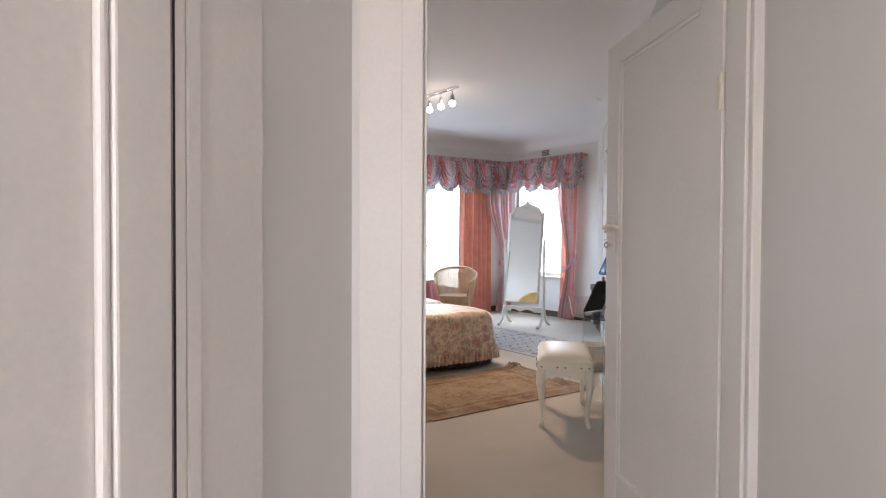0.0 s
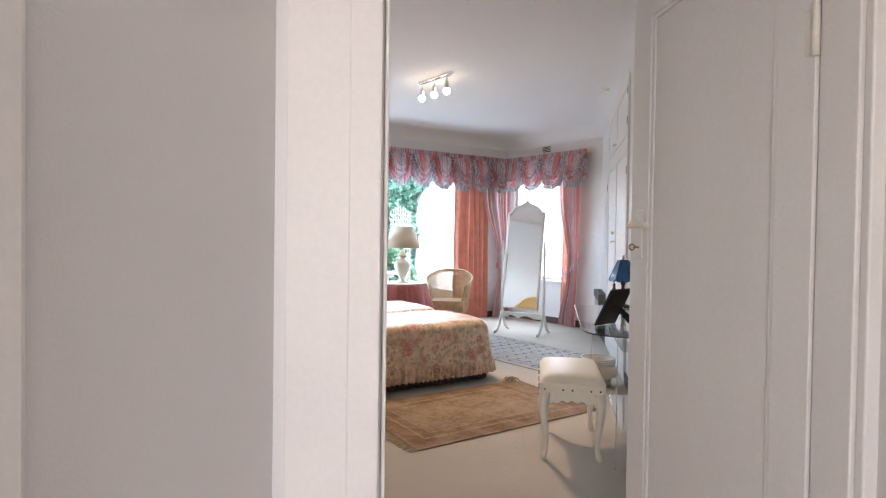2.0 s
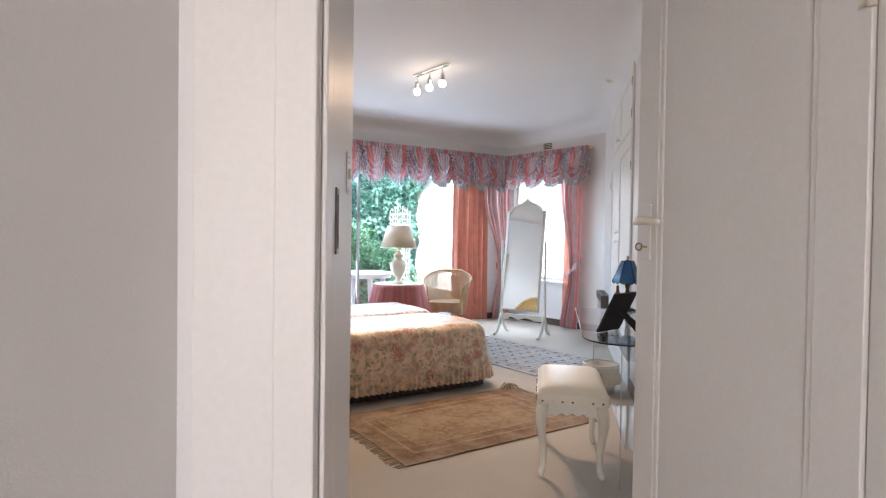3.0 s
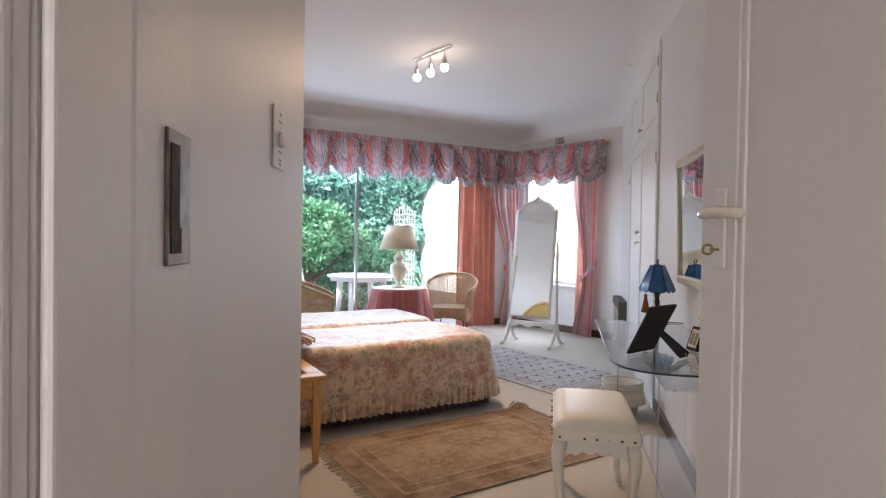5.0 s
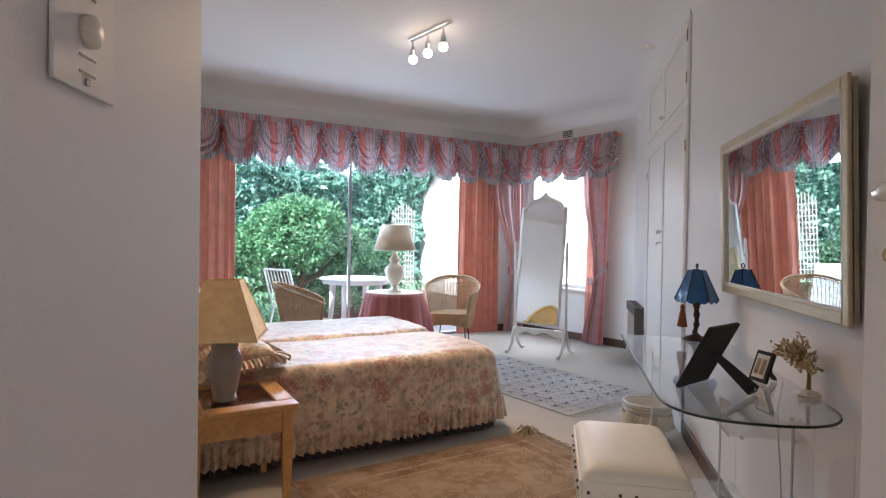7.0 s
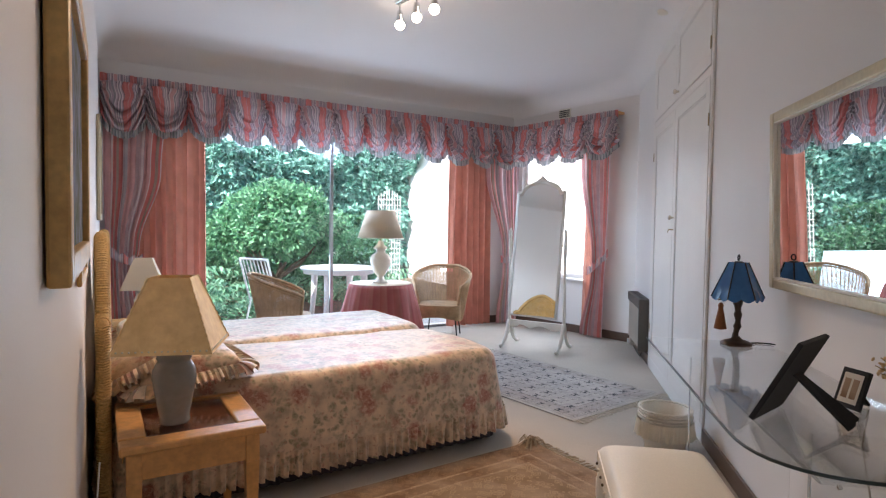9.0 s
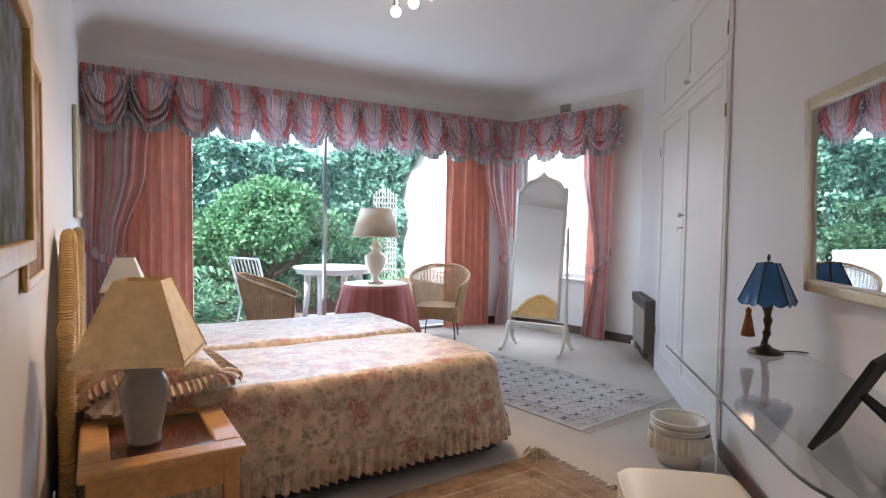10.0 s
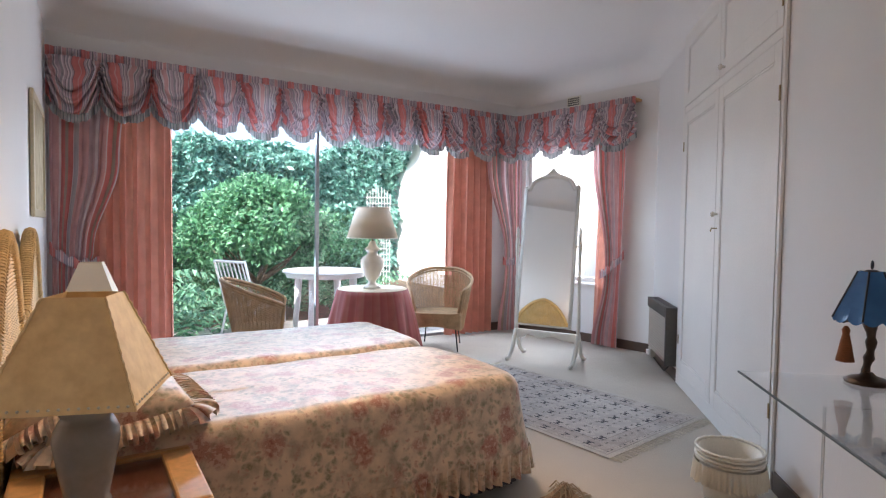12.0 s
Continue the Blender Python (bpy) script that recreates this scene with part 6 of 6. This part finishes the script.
EM, EL = wall_pose(B1, K1)
vent = thing("air_vent", EM @ pose(0.80, 0, 2.52), "small white pierced air brick above the valance", "air vent")
part("frame", boxed(-0.085, 0.085, -0.010, -0.001, -0.055, 0.055, 0.003), IVORY, vent)
for i in range(7):
    for j in range(4):
        part("hole", boxed(-0.073 + i * 0.021, -0.057 + i * 0.021, -0.0125, -0.0105, -0.042 + j * 0.022, -0.028 + j * 0.022), IRON, vent)

WEST_M, WEST_L = wall_pose(C1, A1)


def picture(y0, y1, z0, z1, deep, rail, frame_mat, image, label, lean=0.0):
    """A framed picture on the west wall from y0 to y1."""
    a, b = y0 - C1[1], y1 - C1[1]
    t = thing("picture", WEST_M @ pose(0, -0.003, z0, lean), label, "picture", "pictures on the wall")
    h = z1 - z0
    for q in ((a, a + rail, 0, h), (b - rail, b, 0, h), (a + rail + 0.0005, b - rail - 0.0005, h - rail, h), (a + rail + 0.0005, b - rail - 0.0005, 0, rail)):
        part("frame_rail", boxed(q[0], q[1], -deep, -0.001, q[2], q[3], 0.005), frame_mat, t)
    part("canvas", boxed(a + rail + 0.001, b - rail - 0.001, -deep * 0.55, -deep * 0.35, rail + 0.001, h - rail - 0.001), image, t, "painted picture")


picture(2.64, 3.45, 1.085, 1.655, 0.034, 0.05, GILT, PAINT1, "landscape painting in a broad gilt wood frame")
picture(3.47, 3.91, 1.005, 1.61, 0.014, 0.03, GILT, PAINT2, "old print in a narrow wooden frame")
picture(6.02, 6.84, 1.20, 1.90, 0.022, 0.045, PALE_GILT, PAINT3, "framed print in a pale gold frame")
sock = thing("wall_socket", WEST_M @ pose(1.35, 0, 0.30), "white double wall socket low beside the bedside table", "socket")
part("plate", boxed(-0.07, 0.07, -0.012, -0.001, -0.045, 0.045, 0.004), WHITEPLASTIC, sock)
part("plug", boxed(-0.045, -0.005, -0.05, -0.0125, -0.02, 0.02, 0.006), WHITEPLASTIC, sock)
lead = thing("cable", WEST_M, "white lamp flex hanging down the wall behind the table", "cable")
part("flex", tubed([(1.325, -0.05, 0.30), (1.40, -0.06, 0.22), (1.50, -0.04, 0.30), (1.56, -0.05, 0.44)], 0.003, 6), WHITEPLASTIC, lead, smooth=True)

# the garden
ground = finish("ground", boxed(-400, 400, 7.49, 700, -0.5, -0.15), SOIL)
tagged(ground, "dark garden soil beyond the paving", "ground", kind="structure")
slabs = thing("pavement", pose(0, 0, 0), "grey square paving slabs of the patio", "paving", kind="structure")
part("bed_joint", boxed(0.6, 7.9, 7.495, 9.35, -0.149, -0.115), SOIL, slabs)
side_bm = boxed(-0.222, 0.222, -0.222, 0.222, -0.03, 0.03, 0.006)
slab_me = None
for i in range(16):
    for j in range(4):
        if i < 4 and j > 0:
            continue
        if slab_me is None:
            ob = part("slab", side_bm, PAVE, slabs)
            slab_me = ob.data
        else:
            ob = new("slab", slab_me)
            ob.parent = slabs
        ob.location = (0.85 + 0.455 * i, 7.73 + 0.455 * j, -0.088 + 0.003 * math.sin(3 * i + 5 * j))

rendered = thing("house_wall", pose(0, 0, 0), "white rendered side wall of the house in full sun", "wall", kind="structure")
part("render", boxed(8.3, 8.6, 5.0, 15.4, -0.15, 5.2, 0.01), WHITEWALL, rendered)
part("coping", boxed(8.26, 8.64, 5.0, 15.4, 5.2, 5.27, 0.01), WHITEWALL, rendered)
back = thing("garden_wall", pose(0, 0, 0), "pale blue garden wall under creepers", "wall", kind="structure")
part("render", boxed(-9, 8.29, 15.1, 15.35, -0.15, 2.6, 0.01), BLUEWALL, back)


def leaves(name, points, size, material, parent=None, droop=0.3, long=1.6, seed=0, kind_stuff=False):
    """Many small folded leaves at given points (with an outward way)."""
    rnd = np.random.RandomState(seed)
    pts = np.array([p[0] for p in points], float)
    out = np.array([p[1] for p in points], float)
    n = len(pts)
    d = out * 0.7 + rnd.normal(0, 0.75, (n, 3))
    d[:, 2] -= droop
    d /= np.linalg.norm(d, axis=1)[:, None]
    side = np.cross(d, rnd.normal(0, 1, (n, 3)) + np.array([0, 0, 0.6]))
    side /= np.linalg.norm(side, axis=1)[:, None] + 1e-9
    nor = np.cross(d, side)
    s = size * rnd.uniform(0.6, 1.3, (n, 1))
    base, tip = pts, pts + d * s * long
    mid = pts + d * s * long * 0.45
    l, r = mid + side * s * 0.36 + nor * s * 0.14, mid - side * s * 0.36 + nor * s * 0.14
    verts = np.stack([base, r, tip, l], 1).reshape(-1, 3)
    idx = np.arange(n) * 4
    faces = np.concatenate([np.stack([idx, idx + 1, idx + 2], 1), np.stack([idx, idx + 2, idx + 3], 1)])
    me = bpy.data.meshes.new(name)
    me.from_pydata(verts.tolist(), [], faces.tolist())
    me.materials.append(material)
    ob = new(name, me)
    if parent:
        ob.parent = parent
    return ob


def clump_points(n, centres, rnd):
    """Leaf places on the skins of overlapping balls."""
    out = []
    for _ in range(n):
        c, r = centres[rnd.randrange(len(centres))]
        v = Vector((rnd.gauss(0, 1), rnd.gauss(0, 1), rnd.gauss(0, 1))).normalized()
        k = r * rnd.uniform(0.72, 1.04)
        out.append((Vector(c) + v * k, v))
    return out


def bush(m, r, h, label, seed, count=9000, size=0.055, flat=0.75):
    """A small clipped tree: forked trunk, round uneven crown."""
    t = thing("tree", m, label, "tree")
    rnd = random.Random(seed)
    bm = bmesh.new()
    tips = []
    tube(bm, [(0, 0, 0), (0.02, 0.01, h * 0.25), (0.0, 0.02, h * 0.42)], [0.07, 0.055, 0.05], 8)
    for i in range(9):
        a = 2 * math.pi * i / 9 + rnd.uniform(-0.3, 0.3)
        k = rnd.uniform(0.45, 0.85)
        end = (r * k * math.cos(a), r * k * math.sin(a), h * rnd.uniform(0.70, 0.98))
        mid = (end[0] * 0.45, end[1] * 0.45, h * 0.55)
        tube(bm, [(0, 0.02, h * 0.38), mid, end], [0.035, 0.022, 0.008], 6)
    part("trunk", bm, BARK, t, "forked grey trunk")
    centres = []
    for i in range(50):
        a = rnd.uniform(0, 6.28)
        k = r * math.sqrt(rnd.uniform(0.0, 1.0)) * 0.82
        top = h + (1 - (k / r) ** 2) * r * flat * 0.75 * rnd.uniform(0.35, 1.0) - r * 0.12
        if k > 0.6 * r:
            top -= r * rnd.uniform(0.0, 0.28)
        centres.append(((k * math.cos(a), k * math.sin(a), top), r * rnd.uniform(0.17, 0.30)))
    crown = leaves("crown", clump_points(count, centres, rnd), size, LEAF_BUSH, t, 0.25, 1.25, seed)
    crown["label"] = "dense bright green crown of small leaves"


bush(pose(3.72, 10.2, -0.15), 1.08, 1.33, "rounded bright green garden tree with forked trunk", 5, 17000, 0.066)
bush(pose(1.85, 9.9, -0.15), 0.55, 1.25, "smaller yellow-green shrub beside the round tree", 9, 4500, 0.065)


def creeper():
    """Creeper over the garden wall: hanging mats of leaves with an uneven top."""
    rnd = random.Random(21)
    pts = []
    for _ in range(46000):
        x = rnd.uniform(-4.0, 8.2)
        top = 2.92 + 0.35 * max(0.0, x - 6.2) + 0.30 * noise.noise((x * 0.9, 3.0, 0)) + 0.15 * noise.noise((x * 3, 7.0, 0))
        z = top - (top + 0.1) * rnd.random() ** 1.15
        bulge = 0.45 + 0.28 * noise.noise((x * 1.4, z * 1.4, 5.0)) + 0.16 * noise.noise((x * 4, z * 4, 9.0))
        pts.append((Vector((x, 15.1 - bulge * rnd.uniform(0.75, 1.05), z)), Vector((0, -1, 0.1))))
    ob = leaves("creeper", pts, 0.115, LEAF_IVY, None, 0.75, 1.7, 4)
    tagged(ob, "thick dark green creeper hanging over the garden wall", "creeper", kind="stuff")
    pts = []
    for _ in range(9000):
        y = rnd.uniform(12.6, 15.1)
        low = 2.1 + 0.72 * (15.0 - y) + 0.15 * noise.noise((y * 3, 1.0, 0))
        z = rnd.uniform(low, 4.4 + 0.1 * noise.noise((y * 4, 5, 0)))
        bulge = 0.25 + 0.2 * noise.noise((y * 2, z * 2, 3))
        pts.append((Vector((8.3 - bulge * rnd.uniform(0.6, 1.05), y, z)), Vector((-1, -0.3, 0.1))))
    ob = leaves("creeper", pts, 0.075, LEAF_IVY, None, 0.75, 1.9, 6)
    tagged(ob, "creeper spilling over the top of the white wall", "creeper", kind="stuff")
    # low growth under the round tree, its shade put into the leaf colour
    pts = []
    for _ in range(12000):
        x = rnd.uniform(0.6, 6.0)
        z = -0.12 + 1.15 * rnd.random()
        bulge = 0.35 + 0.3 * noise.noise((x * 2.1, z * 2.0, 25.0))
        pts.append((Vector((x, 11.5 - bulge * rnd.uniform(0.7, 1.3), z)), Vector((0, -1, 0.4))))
    ob = leaves("hedge", pts, 0.06, LEAF_SHADED, None, 0.1, 1.5, 18)
    tagged(ob, "low leafy growth behind the round tree, coloured dark for shade", "hedge", kind="stuff")
    # hedge mass low behind the round tree, its shade coloured in as well
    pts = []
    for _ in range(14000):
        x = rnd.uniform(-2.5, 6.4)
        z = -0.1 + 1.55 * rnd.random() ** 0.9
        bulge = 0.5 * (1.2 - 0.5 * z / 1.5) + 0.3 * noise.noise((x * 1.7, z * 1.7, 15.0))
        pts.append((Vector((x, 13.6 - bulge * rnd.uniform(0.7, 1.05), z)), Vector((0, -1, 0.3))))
    ob = leaves("hedge", pts, 0.07, LEAF_SHADED, None, 0.2, 1.6, 8)
    tagged(ob, "leafy hedge along the garden wall, coloured dark for shade", "hedge", kind="stuff")


creeper()


def fern(x, y, size, seed, z=-0.15):
    t = thing("fern", pose(x, y, z), "bright green fern with arching fronds in the flower bed", "fern", "ferns in the bed")
    rnd = random.Random(seed)
    bm = bmesh.new()
    for i in range(16):
        a = rnd.uniform(0, 6.28)
        ln = size * rnd.uniform(0.7, 1.15)
        lift = rnd.uniform(1.0, 1.8)
        spine = [Vector((math.cos(a) * ln * s, math.sin(a) * ln * s, ln * lift * (1.3 * s - 0.95 * s * s) + 0.02)) for s in [k / 12 for k in range(13)]]
        side = Vector((-math.sin(a), math.cos(a), 0))
        for k in range(1, 12):
            w = ln * 0.13 * math.sin(math.pi * (k / 12) ** 0.7) + 0.01
            fwd = (spine[k + 1 if k < 12 else k] - spine[k - 1]).normalized()
            for e in (-1, 1):
                p = spine[k]
                q = p + side * e * w + fwd * w * 0.5 - Vector((0, 0, w * 0.75))
                vs = [bm.verts.new(c) for c in (p - fwd * ln * 0.022, p + fwd * ln * 0.030, q)]
                bm.faces.new(vs)
    part("fronds", bm, LEAF_FERN, t)


for k, (x, y, s) in enumerate(((2.25, 8.75, 0.5), (2.6, 8.85, 0.52), (2.95, 9.0, 0.5), (1.9, 8.8, 0.5), (2.4, 9.25, 0.6), (2.8, 9.4, 0.6), (2.0, 9.3, 0.65), (1.6, 8.9, 0.55), (1.5, 9.5, 0.7), (4.3, 10.1, 0.5), (4.8, 10.0, 0.5), (5.3, 10.3, 0.6))):
    fern(x, y, 1.55 * s, 30 + k)
rocks = random.Random(77)
for k in range(12):
    bm = bmesh.new()
    made = bmesh.ops.create_icosphere(bm, subdivisions=2, radius=rocks.uniform(0.07, 0.14))["verts"]
    for v in made:
        v.co *= 1 + 0.25 * noise.noise(v.co * 9 + Vector((k, 0, 0)))
        v.co.z *= 0.6
    ob = finish("rock", bm, PAVE, smooth=True)
    ob.location = (1.5 + 0.15 * k + rocks.uniform(-0.05, 0.05), 8.42 + 0.02 * k + rocks.uniform(-0.06, 0.08), -0.13)
    tagged(ob, "rounded grey edging stone of the flower bed", "rock", "edging stones")


def garden_table():
    t = thing("garden_table", pose(3.98, 8.30, -0.058), "round white plastic garden table on the patio", "table")
    part("tabletop", lathed([(0.0, 0.70), (0.44, 0.70), (0.47, 0.705), (0.475, 0.72), (0.46, 0.732), (0.0, 0.735)], 48), WHITEPLASTIC, t, smooth=True)
    part("rim", lathed([(0.40, 0.655), (0.43, 0.655), (0.44, 0.699), (0.40, 0.699), (0.40, 0.655)], 40), WHITEPLASTIC, t)
    for k in range(4):
        a = math.pi / 4 + math.pi / 2 * k
        c, s = math.cos(a), math.sin(a)
        part("leg", tubed([(0.33 * c, 0.33 * s, 0.70), (0.34 * c, 0.34 * s, 0.4), (0.38 * c, 0.38 * s, 0.0)], [0.045, 0.036, 0.028], 10), WHITEPLASTIC, t, smooth=True)


def garden_chair():
    """White slatted garden chair; it faces -y."""
    t = thing("garden_chair", pose(3.15, 8.20, -0.058, 0, 0, 118), "white slatted metal garden chair on the patio", "chair")
    for s in (-1, 1):
        x = 0.22 * s
        part("side_frame", tubed([(x, -0.24, 0.0), (x, -0.22, 0.40), (x, 0.16, 0.39), (x, 0.30, 0.86)], 0.013, 8), WHITEPLASTIC, t, smooth=True)
        part("leg", tubed([(x, 0.24, 0.0), (x, 0.14, 0.39)], 0.012, 8), WHITEPLASTIC, t, smooth=True)
    part("top_rail", tubed([(-0.22, 0.30, 0.86), (0.22, 0.30, 0.86)], 0.013, 8), WHITEPLASTIC, t)
    for k in range(7):
        x = -0.17 + 0.34 * k / 6
        part("slat", tubed([(x, -0.21, 0.405), (x, 0.15, 0.395), (x, 0.298, 0.85)], 0.008, 6), WHITEPLASTIC, t)


def trellis():
    t = thing("trellis", pose(6.95, 13.0, -0.15, 0, 0, -25), "white fan trellis against the creeper", "trellis")
    for k in range(9):
        x = -0.24 + 0.06 * k
        part("upright", boxed(x - 0.005, x + 0.005, -0.005, 0.005, 0, 2.02 + 0.14 * math.sin(math.pi * k / 8), 0.001), WHITEPLASTIC, t)
    for z in [0.25 + 0.12 * k for k in range(15)]:
        part("crossbar", boxed(-0.26, 0.26, -0.013, -0.006, z - 0.005, z + 0.005, 0.001), WHITEPLASTIC, t)


garden_table()
garden_chair()
trellis()
